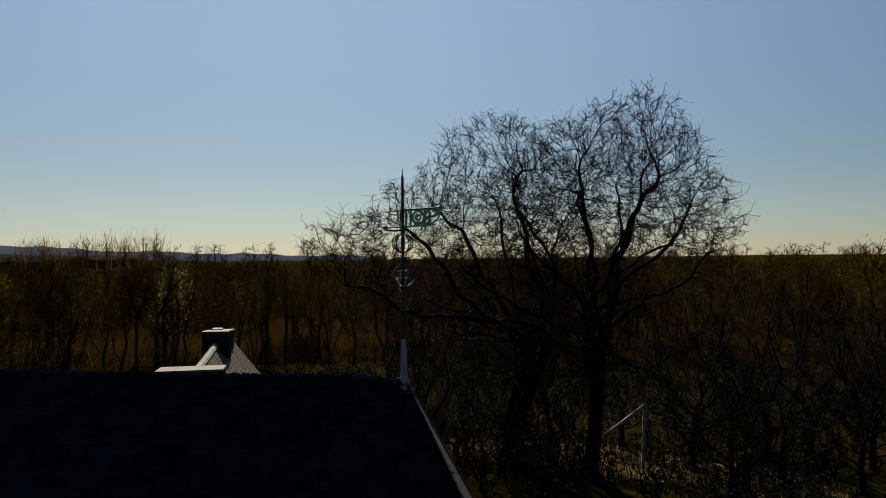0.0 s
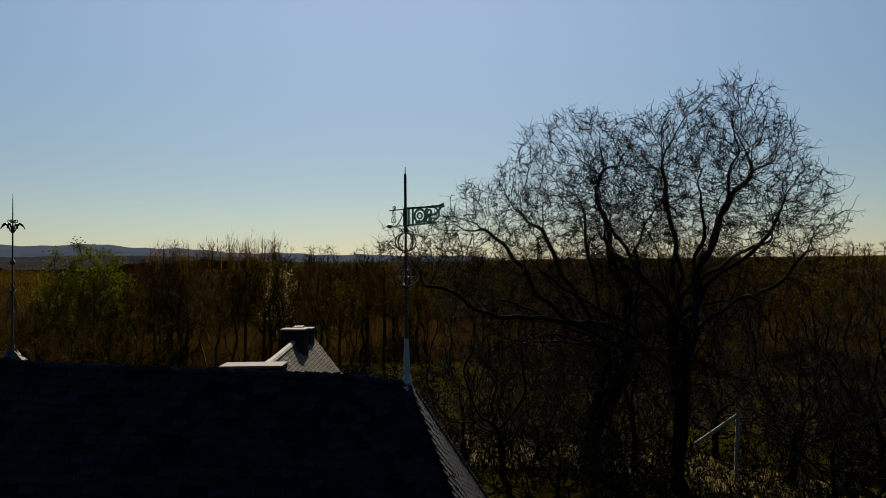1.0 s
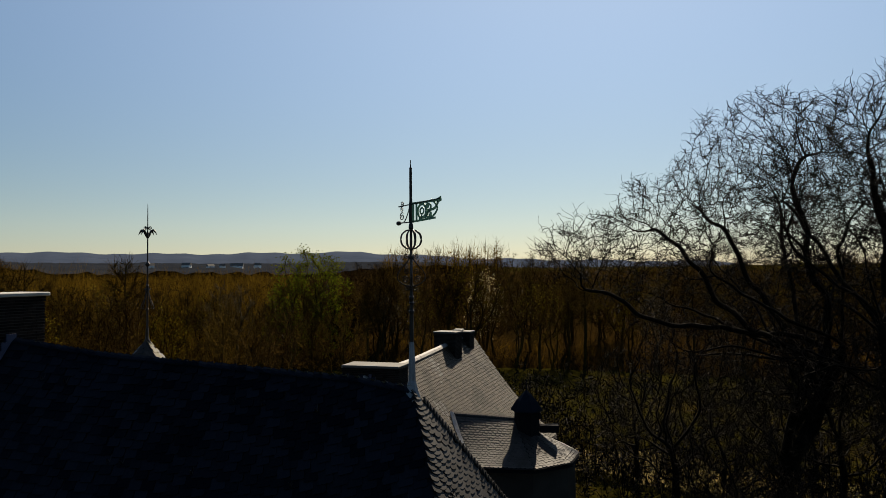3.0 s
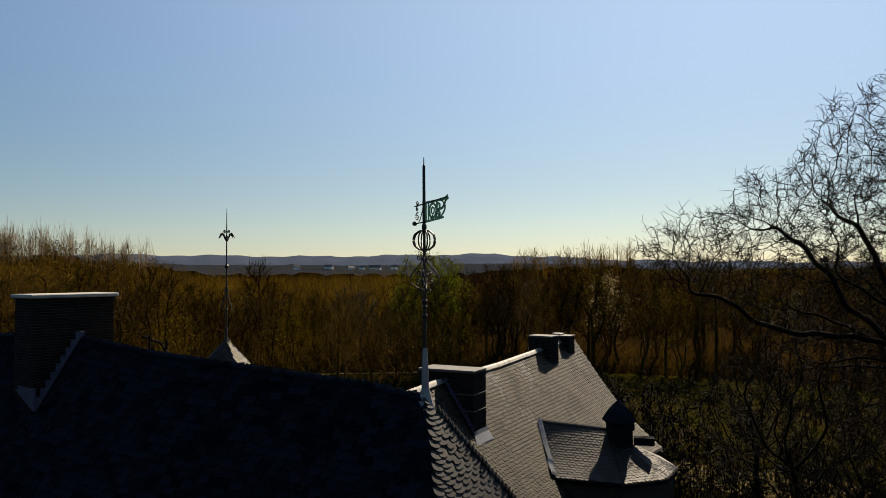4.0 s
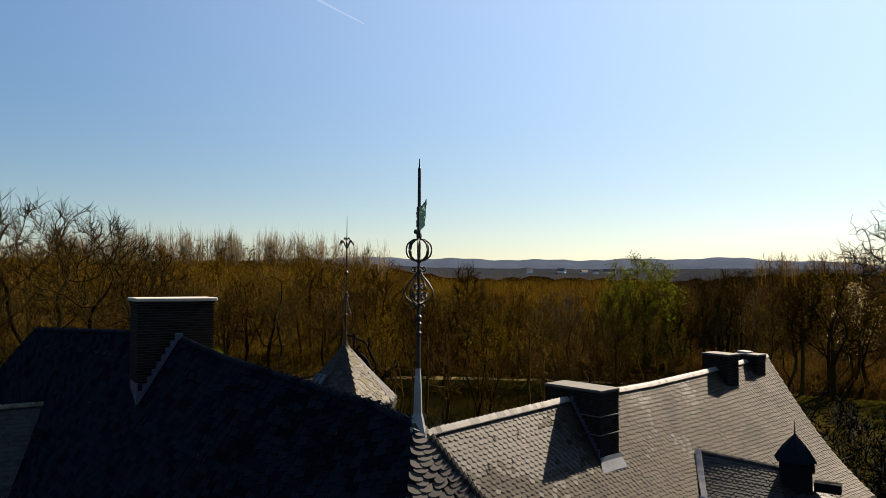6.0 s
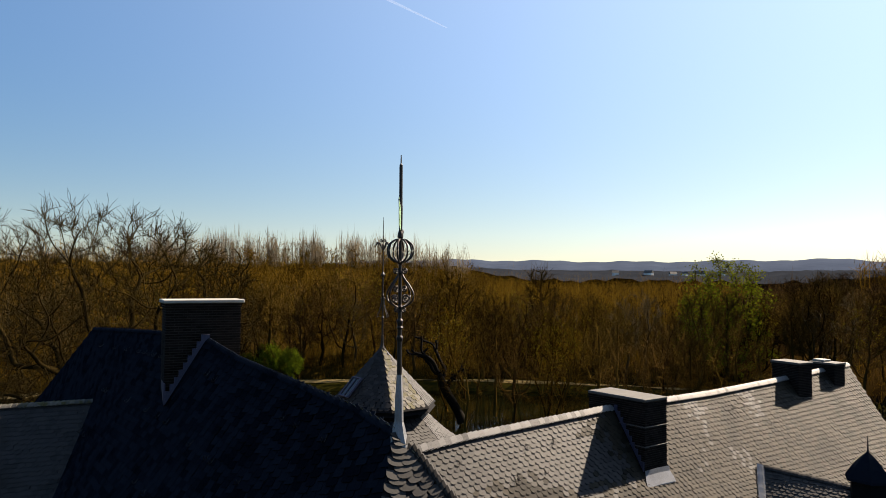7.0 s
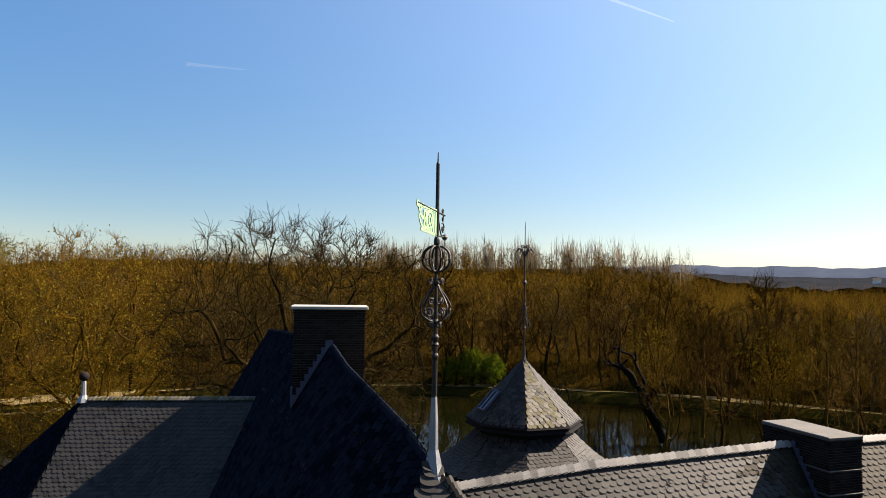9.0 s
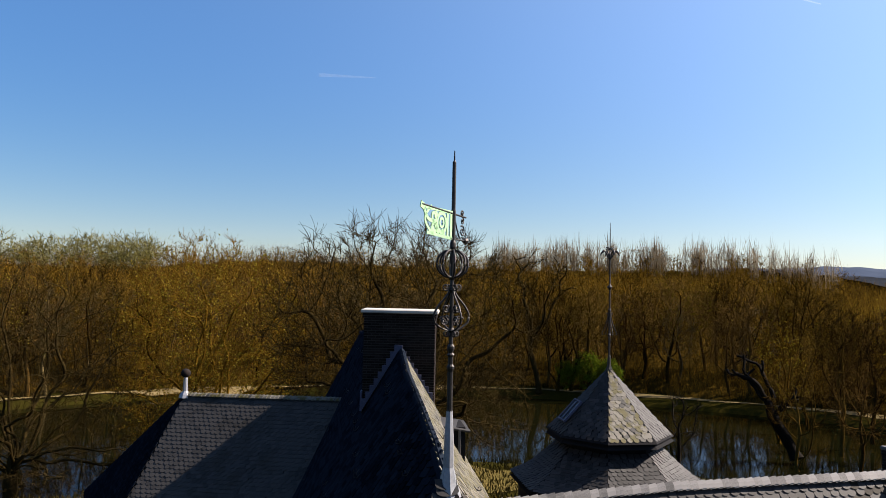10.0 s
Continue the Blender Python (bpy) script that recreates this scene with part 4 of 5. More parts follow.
for a_, b_, o_ in (((-8.47, 26.12), (-8.72, 27.37), (0.978, 0.206)), ):
    q_ = np.array(a_) + 0.05 * np.array(o_)
    s_ = (q_[1] - 15.2) / (44.0 - 15.2)
    ridge_ = along(RIDGE_B, np.array(s_))
    out_ = float((q_ - ridge_[:2]) @ np.array((0.973, 0.23)))
    width_ = float(np.interp(s_, RIDGE_B[:, 0], OUT_B))
    z_ = float(slope_b.at(s_, out_ / width_)[2])
    tilt_ = float(slope_b.at(s_, (out_ + 0.3) / width_)[2]) - z_
    apron(a_, b_, o_, z_ + 0.16, z_ + 0.13 + tilt_ * 0.36, z_ + 0.1 + tilt_ * 0.65)

# window dormer on the sunny side of the shaded wing
wd = thing("window_dormer", (-9.8, 14.2, 9.8), "small slate-roofed window dormer with pale frame", "dormer")
bm = bmesh.new()
box(bm, (-9.9, 13.85, 9.78), (1.0, 1.0, 0.95), 0.19)
part("cheek", bm, SLATE_DARK, wd)
bm = bmesh.new()
box(bm, (-9.9, 13.85, 10.25), (1.2, 1.25, 0.07), 0.19, 0.02)
bmesh.ops.transform(bm, matrix=Matrix.Translation((-9.9, 14, 10.25)) @ Matrix.Rotation(-0.16, 4, "X") @ Matrix.Translation((9.9, -14, -10.25)), verts=bm.verts)
part("roof", bm, SLATE, wd)
for dx, dz, w_, h_ in ((-0.44, 0, 0.09, 0.86), (0.44, 0, 0.09, 0.86), (0, 0.38, 0.8, 0.08), (0, -0.38, 0.8, 0.08), (0, 0, 0.05, 0.7)):
    bm = bmesh.new()
    box(bm, (-10.0 + dx, 14.3 + dx * 0.19, 9.78 + dz), (w_, 0.08, h_), 0.19, 0.008)
    part("frame", bm, STONE_GREY, wd)
bm = bmesh.new()
box(bm, (-10.0, 14.285, 9.78), (0.8, 0.02, 0.7), 0.19)
part("pane", bm, GLASS_DARK, wd)
for dx in (-0.42, 0.42):
    bm = bmesh.new()
    box(bm, (-9.4, 13.87 + dx, 9.78), (0.06, 0.07, 0.9), 0.19, 0.006)
    part("corner_post", bm, STONE_GREY, wd)
lay(wd)


# iron roof hooks
for sl, n_h, seed_h in ((slope_a, 46, 3), (slope_b, 26, 5), (slope_c, 5, 6), (slope_a2, 14, 7)):
    rng = np.random.default_rng(seed_h)
    for i in range(n_h):
        s_, d_ = rng.uniform(0.02, 0.9 if sl is slope_a else 0.75), (0.1 + 0.12 * int(rng.integers(0, 2)) if sl is slope_b else 0.08 + 0.17 * int(rng.integers(0, 4)))
        p = sl.at(s_, d_)
        X, Y, N = sl.axes(np.array(s_), np.array(d_))
        line = [p + N * 0.02 - Y * 0.12, p + N * 0.03 + Y * 0.06, p + N * 0.1 + Y * 0.1, p + N * 0.14 + Y * 0.04]
        ob = tube_object("roof_hook", [rod(np.array(line), 0.011), rod(np.array([p + N * 0.03 + X * 0.05, p + N * 0.03 + Y * 0.06, p + N * 0.1 + X * 0.05]), 0.008)], IRON, None, "", 4)
        tagged(ob, "small bent iron ladder hook on the slates", "hook", "roof hooks")


# ---- trees ----
def quick(name, V, polys, mat, parent=None, label="", smooth=False):
    """A mesh straight from arrays. polys: face arrays, each of one corner count."""
    me = bpy.data.meshes.new(name)
    V = np.asarray(V, np.float32)
    me.vertices.add(len(V))
    me.vertices.foreach_set("co", V.ravel())
    counts = np.concatenate([np.full(len(p), p.shape[1], np.int32) for p in polys])
    corners = np.concatenate([np.asarray(p, np.int32).ravel() for p in polys])
    me.loops.add(len(corners))
    me.loops.foreach_set("vertex_index", corners)
    me.polygons.add(len(counts))
    me.polygons.foreach_set("loop_start", np.concatenate(([0], np.cumsum(counts)[:-1])).astype(np.int32))
    if smooth:
        me.polygons.foreach_set("use_smooth", [True] * len(counts))
    me.materials.append(mat)
    me.update(calc_edges=True)
    ob = new(name, me)
    if parent:
        ob.parent = parent
    if label:
        ob["label"] = label
    return ob


def fill_blobs(rng, blobs, count, shell_bias):
    """Points inside a union of ellipsoids (x, y, z, rx, ry, rz), more of them near the outside."""
    vol = np.array([b[3] * b[4] * b[5] for b in blobs]) ** 0.8
    pick = rng.choice(len(blobs), count, p=vol / vol.sum())
    v = rng.normal(size=(count, 3))
    v /= np.linalg.norm(v, axis=1)[:, None]
    b = np.array(blobs, float)[pick]
    return b[:, :3] + v * b[:, 3:] * (rng.uniform(0, 1, count) ** shell_bias)[:, None]


def colonise(rng, blobs, count, fork, step, reach, kill, wander, stems=1, lean=(0.0, 0.0), shell_bias=0.4, lift=0.0, limbs=0):
    """Branches that grow towards open room in the crown. Returns places, parents and loads (number of tips carried)."""
    goal = fill_blobs(rng, blobs, count, shell_bias)
    goal = goal[goal[:, 2] > 0.8]
    pos, parent, tips = [np.zeros(3)], [-1], []
    for s in range(stems):
        a = 6.28 * s / stems + rng.uniform(0, 1)
        at, last = np.zeros(3), 0
        d = np.array((lean[0] + (0.16 * math.cos(a) if stems > 1 else 0), lean[1] + (0.16 * math.sin(a) if stems > 1 else 0), 1.0))
        for k in range(max(1, int(fork * rng.uniform(0.85, 1.1) / step))):
            d = d + rng.normal(0, 0.07, 3)
            d /= np.linalg.norm(d)
            at = at + d * step
            pos.append(at)
            parent.append(last)
            last = len(pos) - 1
        tips.append(last)
    # main limbs: crooked lines from the upper trunk far out into the crown, well apart
    far = goal[rng.integers(0, len(goal), 1)]
    for k in range(limbs):
        gap = np.min(((goal[:, None] - far[None]) ** 2).sum(-1), axis=1)
        far = np.concatenate((far, goal[gap.argmax()][None]))
        stem = [i for i in range(len(pos)) if fork * 0.55 < pos[i][2] < fork * 1.15 and i < 1 + stems * int(fork * 1.1 / step)]
        last = int(rng.choice(stem))
        at, end = pos[last], pos[last] + (far[-1] - pos[last]) * rng.uniform(0.7, 0.9)
        d = np.array((0, 0, 0.5)) + (end - at) / np.linalg.norm(end - at)
        for j in range(int(1.5 * np.linalg.norm(end - at) / step)):
            rest = end - at
            if np.linalg.norm(rest) < 1.5 * step:
                break
            d = 0.5 * d / np.linalg.norm(d) + 0.45 * rest / np.linalg.norm(rest) + rng.normal(0, 0.24, 3)
            at = at + d / np.linalg.norm(d) * step
            pos.append(at)
            parent.append(last)
            last = len(pos) - 1
    P, kids = np.array(pos), np.zeros(len(pos), int)
    near_d, near_i = np.full(len(goal), 1e9), np.zeros(len(goal), int)
    fresh = np.arange(len(P))
    fresh = fresh[P[:, 2] > fork * 0.45]
    for turn in range(160):
        if not len(goal):
            break
        for c in range(0, len(fresh), 400):
            f = fresh[c:c + 400]
            D = ((goal[:, None] - P[f][None]) ** 2).sum(-1)
            j = D.argmin(1)
            m = np.sqrt(D[np.arange(len(goal)), j])
            better = m < near_d
            near_d[better], near_i[better] = m[better], f[j[better]]
        keep = near_d > kill
        goal, near_d, near_i = goal[keep], near_d[keep], near_i[keep]
        if not len(goal):
            break
        pull = near_d < reach
        if not pull.any():
            pull = near_d <= near_d.min() + 0.5
        who, inv = np.unique(near_i[pull], return_inverse=True)
        d = goal[pull] - P[near_i[pull]]
        d /= np.linalg.norm(d, axis=1)[:, None] + 1e-9
        way = np.zeros((len(who), 3))
        np.add.at(way, inv, d)
        way = way / (np.linalg.norm(way, axis=1)[:, None] + 1e-9) + rng.normal(0, wander, (len(who), 3)) + (0, 0, lift)
        way /= np.linalg.norm(way, axis=1)[:, None]
        ok = kids[who] < 3
        if not ok.any():
            near_d[pull] = 1e9
            goal, near_d, near_i = goal[~pull], near_d[~pull], near_i[~pull]
            continue
        who, way = who[ok], way[ok]
        kids[who] += 1
        fresh = np.arange(len(P), len(P) + len(who))
        P = np.concatenate((P, P[who] + way * step))
        parent += who.tolist()
        kids = np.concatenate((kids, np.zeros(len(who), int)))
    parent = np.array(parent)
    load = np.zeros(len(P))
    has = np.zeros(len(P), bool)
    has[parent[1:]] = True
    load[~has] = 1
    for i in range(len(P) - 1, 0, -1):
        load[parent[i]] += load[i]
    return P, parent, load


def chains(P, parent, load, trunk_r, min_r, power=2.2):
    """Joins the nodes into limbs that run on through the heaviest child."""
    r = np.maximum(min_r, trunk_r * (load / load[0]) ** (1 / power))
    kids = {}
    for i in range(1, len(P)):
        kids.setdefault(int(parent[i]), []).append(i)
    out, todo = [], [(None, 0)]
    while todo:
        root, i = todo.pop()
        line = [] if root is None else [root]
        while True:
            line.append(i)
            ks = kids.get(i)
            if not ks:
                break
            ks = sorted(ks, key=lambda k: -load[k])
            todo += [(i, k) for k in ks[1:]]
            i = ks[0]
        rr = r[line].copy()
        if root is not None:
            rr[0] = rr[1]
        pts = P[line].copy()
        if len(pts) > 3:
            pts[1:-1] = (pts[:-2] + 2 * pts[1:-1] + pts[2:]) / 4
        if len(line) > 1:
            out.append((pts, rr))
    return out


def twig_prisms(rng, at, way, length, r, bend, knots=4):
    """Curling end twigs, three-sided, tapering."""
    n = len(at)
    d = way / (np.linalg.norm(way, axis=1)[:, None] + 1e-9)
    step = length * rng.uniform(0.4, 1.3, (n, 1)) / (knots - 1)
    pts = [at]
    for k in range(knots - 1):
        d = d + rng.normal(0, bend, (n, 3))
        d /= np.linalg.norm(d, axis=1)[:, None]
        pts.append(pts[-1] + d * step)
    p = np.stack(pts, 1)
    u = np.cross(d, rng.normal(size=(n, 3)))
    u /= np.linalg.norm(u, axis=1)[:, None] + 1e-9
    v = np.cross(d, u)
    ang = np.arange(3) * 2.0944
    ring = np.cos(ang)[:, None] * u[:, None] + np.sin(ang)[:, None] * v[:, None]
    taper = np.linspace(1.0, 0.45, knots) * r
    V = (p[:, :, None] + ring[:, None] * taper[None, :, None, None]).reshape(-1, 3)
    i = (np.arange(n)[:, None, None] * knots + np.arange(knots - 1)[None, :, None]) * 3
    k = np.arange(3)[None, None]
    k2 = (k + 1) % 3
    return V, np.stack((i + k, i + k2, i + 3 + k2, i + 3 + k), -1).reshape(-1, 4)


def leaf_cards(rng, c, size):
    """Small single leaves and buds."""
    count = len(c)
    a, b = rng.normal(size=(count, 3)), rng.normal(size=(count, 3))
    a /= np.linalg.norm(a, axis=1)[:, None]
    b -= a * (a * b).sum(1)[:, None]
    b /= np.linalg.norm(b, axis=1)[:, None]
    s = size * rng.uniform(0.6, 1.4, (count, 1))
    return np.stack((c - a * s, c + b * s * 0.6, c + a * s, c - b * s * 0.6), 1).reshape(-1, 3), np.arange(count * 4).reshape(-1, 4)


def tree(name, seed, label, bark, blobs, count, fork, trunk_r, step=0.5, reach=4.0, kill=0.8, wander=0.25, min_r=0.02, twigs=2000, twig=(0.8, 0.012, 0.35), knots=4, stems=1, lean=(0.0, 0.0), leaf=None, leaf_count=0, leaf_size=0.1, leaf_spread=0.3, shell_bias=0.4, lift=0.0, up=0.15, power=2.0, limbs=0):
    rng = np.random.default_rng(seed)
    P, parent, load = colonise(rng, blobs, count, fork, step, reach, kill, wander, stems, lean, shell_bias, lift, limbs)
    lines = chains(P, parent, load, trunk_r, min_r, power)
    # the foot of the trunk spreads
    lines[0][1][:2] *= (1.35, 1.1)
    ob = thing(name, (0, 0, 0), label, "tree")
    v, q = tubes([lines[0]], 9)
    quick("trunk", v, [q], bark, ob, "", True)
    V, Q, base = [], [], 0
    for lo, hi, sides in ((0.12, 99, 7), (0.05, 0.12, 5), (0, 0.05, 3)):
        some = [l for l in lines[1:] if lo <= l[1][0] < hi]
        if some:
            v, q = tubes(some, sides)
            V.append(v)
            Q.append(q + base)
            base += len(v)
    outer = np.flatnonzero((load <= 3) & (np.arange(len(P)) > 3))
    heart = np.average(P[outer], axis=0)
    pick = outer[rng.integers(0, len(outer), twigs)]
    f = rng.uniform(0, 1, (twigs, 1))
    at = P[pick] * f + P[parent[pick]] * (1 - f)
    out = at - heart
    way = (P[pick] - P[parent[pick]]) / step * 0.6 + 0.5 * out / (np.linalg.norm(out, axis=1)[:, None] + 1e-9) + rng.normal(0, 0.6, (twigs, 3)) + (0, 0, up)
    v, q = twig_prisms(rng, at, way, twig[0], twig[1], twig[2], knots)
    V.append(v)
    Q.append(q + base)
    quick("crown", np.concatenate(V), Q, bark, ob, "", True)
    if leaf:
        tip = v.reshape(twigs, knots, 3, 3).mean(2).reshape(-1, 3)
        c = tip[rng.integers(0, len(tip), leaf_count)] + rng.normal(0, leaf_spread, (leaf_count, 3))
        lv, lq = leaf_cards(rng, c, leaf_size)
        quick("leaves", lv, [lq], leaf, ob)
    return ob


def stand(ob, x, y, scale=1.0, turn=0.0, z=None, first=False):
    z = float(ground_height(np.array(x), np.array(y))) - 0.1 if z is None else z
    m = Matrix.Translation((x, y, z)) @ Matrix.Rotation(turn, 4, "Z") @ Matrix.Diagonal((scale, scale, scale, 1))
    if first:
        ob.matrix_basis = m
        return ob
    c = copy_thing(ob, m)
    c.matrix_basis = m
    return c


def place(az, r):
    a = radians(az)
    return -5 - r * math.sin(a), 15 + r * math.cos(a)


# two old trees with twisting limbs before the shaded wing
HERO = dict(step=0.36, reach=2.6, kill=0.55, wander=0.5, min_r=0.021, twigs=12000, twig=(1.0, 0.017, 0.6), knots=5, up=0.05, power=1.75, shell_bias=0.45, limbs=24)
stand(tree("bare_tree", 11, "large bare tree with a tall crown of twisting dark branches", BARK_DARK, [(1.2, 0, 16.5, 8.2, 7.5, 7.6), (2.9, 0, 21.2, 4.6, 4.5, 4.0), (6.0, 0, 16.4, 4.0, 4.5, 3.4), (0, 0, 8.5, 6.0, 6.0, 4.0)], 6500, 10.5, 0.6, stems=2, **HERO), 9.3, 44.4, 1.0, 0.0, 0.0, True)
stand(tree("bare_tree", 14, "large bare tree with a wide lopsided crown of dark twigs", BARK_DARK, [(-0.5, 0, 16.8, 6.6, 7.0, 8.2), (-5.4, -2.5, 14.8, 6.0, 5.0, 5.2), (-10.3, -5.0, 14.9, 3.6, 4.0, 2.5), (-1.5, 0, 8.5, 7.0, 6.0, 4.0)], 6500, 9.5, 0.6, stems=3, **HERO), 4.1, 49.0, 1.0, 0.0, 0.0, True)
BANK_TREE = dict(step=0.5, reach=3.5, kill=0.85, wander=0.32, min_r=0.022, twigs=1500, twig=(0.9, 0.014, 0.4), knots=3)
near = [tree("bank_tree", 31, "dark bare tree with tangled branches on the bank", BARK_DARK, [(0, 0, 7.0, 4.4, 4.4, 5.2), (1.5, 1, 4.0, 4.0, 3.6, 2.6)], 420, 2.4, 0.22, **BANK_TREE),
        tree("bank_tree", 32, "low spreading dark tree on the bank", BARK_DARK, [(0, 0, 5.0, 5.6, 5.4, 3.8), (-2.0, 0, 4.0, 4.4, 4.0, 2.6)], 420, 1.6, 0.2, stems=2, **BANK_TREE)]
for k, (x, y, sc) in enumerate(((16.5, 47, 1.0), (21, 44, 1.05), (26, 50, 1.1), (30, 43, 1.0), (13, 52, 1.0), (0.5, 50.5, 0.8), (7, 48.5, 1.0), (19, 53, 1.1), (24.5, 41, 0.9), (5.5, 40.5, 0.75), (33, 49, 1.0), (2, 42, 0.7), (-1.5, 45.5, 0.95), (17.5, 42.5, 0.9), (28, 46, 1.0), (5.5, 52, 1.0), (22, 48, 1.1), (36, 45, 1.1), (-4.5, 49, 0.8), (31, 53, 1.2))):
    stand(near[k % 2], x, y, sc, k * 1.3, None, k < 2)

# wood on the far bank
WILD = dict(step=0.75, reach=4.5, kill=1.15, wander=0.26, min_r=0.03, twigs=700, twig=(1.4, 0.026, 0.3), knots=2, lift=0.1, up=0.35)
kinds = []
specs = [(BARK_MID, "bare olive-brown deciduous tree", None, 3.6, 5.6, 9.4, 1), (BARK_RED, "bare tree with red-brown twigs", None, 4.4, 5.4, 9.6, 2), (BARK, "tree with olive spring buds", LEAF_OLIVE, 3.4, 6.0, 9.0, 3), (BARK_PALE, "bare tree with pale sunlit branches", None, 3.4, 5.4, 9.6, 1), (BARK_MID, "bare deciduous tree at the wood's edge", LEAF_OLIVE, 4.6, 5.6, 9.4, 1), (BARK_RED, "bare slender woodland tree", None, 2.5, 4.6, 10.6, 1), (BARK, "shrub in bright fresh green leaf", LEAF_BRIGHT, 4.4, 6.0, 7.0, 4)]
for k, (bark, label, leaf, wide, high, mid, stems) in enumerate(specs):
    kinds.append(tree("woodland_tree", 50 + k, label, bark, [(0, 0, mid, wide, wide, high)], 330, 4.2 if stems == 1 else 2.0, 0.22, stems=stems, leaf=leaf, leaf_count=700 if leaf is LEAF_OLIVE else 7000, leaf_size=0.12 if leaf is LEAF_OLIVE else 0.2, **WILD))
rng = np.random.default_rng(9)
used = set()
for i in range(190):
    az, r = -44 + 181 * (i + rng.uniform(0, 1)) / 190, 80.5 + 36 * rng.uniform() ** 1.4
    if 34 < az < 62:
        r = 81 + (r - 81) * 0.6
    x, y = place(az, r)
    k = int(rng.choice([0, 1, 2, 3, 4, 5], p=[0.25, 0.2, 0.17, 0.07, 0.15, 0.16]))
    sc = rng.uniform(0.72, 1.12) * (0.82 if 34 < az < 62 else 1.0)
    stand(kinds[k], x, y, sc, rng.uniform(0, 6.28), None, k not in used)
    used.add(k)
# trees that stand out
for az, r, sc in ((55.1, 88, 1.1), (26.5, 86, 0.95), (14.0, 86, 0.95), (60.5, 87, 0.8), (48, 86, 0.8), (30.5, 88, 1.0), (32.5, 86, 0.95), (34.5, 90, 0.9)):
    x, y = place(az, r)
    stand(kinds[5 if az in (55.1, 14.0) else 1], x, y, sc, az, None)
# slender trees on the near bank of the narrow water
for k, (az, r, sc) in enumerate(((44, 47, 0.62), (47.5, 52, 0.7), (50.5, 46, 0.55), (53, 56, 0.72), (56, 49, 0.62), (58.5, 58, 0.75), (61, 50, 0.6), (63.5, 60, 0.75), (41, 54, 0.7), (38, 50, 0.66), (35, 56, 0.72), (52, 63, 0.7), (57, 66, 0.74), (47, 66, 0.72), (62, 69, 0.7))):
    x, y = place(az, r)
    stand(kinds[(0, 5, 1, 2)[k % 4]], x, y, sc, k * 2.1, -0.3)
x, y = place(39.0, 87)
stand(tree("leafing_tree", 28, "tree in dense fresh yellow-green leaf", BARK_MID, [(0, 0, 10.0, 6.2, 6.2, 7.6), (0, 0, 6.0, 7.0, 6.8, 4.8)], 900, 3.0, 0.32, step=0.6, reach=4, kill=0.95, wander=0.24, min_r=0.03, twigs=2600, twig=(1.0, 0.02, 0.3), knots=3, stems=3, leaf=LEAF, leaf_count=12000, leaf_size=0.14, leaf_spread=0.3, lift=0.12, up=0.4), x, y, 1.0, 0.5, None, True)
for k, (az, r, sc) in enumerate(((81, 80.6, 0.42), (79, 80.8, 0.36), (83, 81, 0.32))):
    x, y = place(az, r)
    stand(kinds[6], x, y, sc, az, None, k == 0)
BROAD = dict(step=0.42, reach=3.0, kill=0.68, wander=0.3, min_r=0.018, knots=4, power=1.95, limbs=22)
stand(tree("bare_tree", 21, "broad bare tree with a dense dome of olive-brown limbs", BARK_BROAD, [(0, 0, 11.0, 9.6, 9.6, 7.6), (0, 0, 6.0, 10.0, 9.0, 3.0)], 5200, 4.6, 0.6, twigs=12000, twig=(1.1, 0.018, 0.25), up=0.5, lift=0.05, **BROAD), -37.0, 9.0, 1.0, 0.3, None, True)
stand(tree("bare_tree", 22, "bare tree with dense olive budding twigs", BARK, [(0, 0, 9.0, 6.6, 6.6, 7.4), (0, 0, 5.0, 6.6, 6.4, 3.6)], 2200, 3.0, 0.34, stems=4, twigs=8000, twig=(0.9, 0.014, 0.3), leaf=LEAF_OLIVE, leaf_count=9000, leaf_size=0.075, leaf_spread=0.2, up=0.5, lift=0.12, **BROAD), -42.0, -6.0, 1.08, 0.3, -0.3, True)
stand(tree("bare_tree", 27, "bare tree with long low boughs over the bank", BARK_BROAD, [(0, 0, 9.0, 8.0, 8.0, 7.2), (2, 2, 4.0, 9.0, 8.0, 2.6)], 2400, 3.4, 0.42, twigs=6000, twig=(1.0, 0.014, 0.35), **BROAD), -33.5, -15.0, 1.0, 1.3, None, True)
stand(tree("bare_tree", 23, "tall dark tree with few crooked limbs", BARK_BROAD, [(0, 0, 15.0, 5.4, 5.4, 4.6), (0, 0, 9.5, 4.0, 4.0, 2.0)], 120, 7.5, 0.36, limbs=7, step=0.6, reach=5, kill=1.3, wander=0.42, min_r=0.035, twigs=420, twig=(0.9, 0.018, 0.45), knots=4), *place(85.5, 79), 1.0, 0.3, None, True)
stand(tree("bare_tree", 24, "leaning dark tree at the water's edge", BARK_DARK, [(-3.2, -2.4, 7.0, 2.8, 2.8, 2.4), (-1.2, -1.0, 5.0, 2.2, 2.2, 1.6)], 70, 4.6, 0.45, step=0.5, reach=4, kill=0.9, wander=0.45, min_r=0.04, twigs=300, twig=(0.7, 0.018, 0.5), knots=4, lean=(-0.42, -0.3)), -53.0, 41.0, 1.0, 0.0, -0.3, True)
stand(tree("young_tree", 25, "small bare tree on the near bank", BARK_DARK, [(0, 0, 4.4, 1.9, 1.9, 2.4)], 70, 1.6, 0.13, step=0.4, reach=3, kill=0.7, wander=0.25, min_r=0.022, twigs=200, twig=(0.7, 0.014, 0.3), knots=3, lift=0.15), -44.0, 29.0, 1.0, 0.0, None, True)
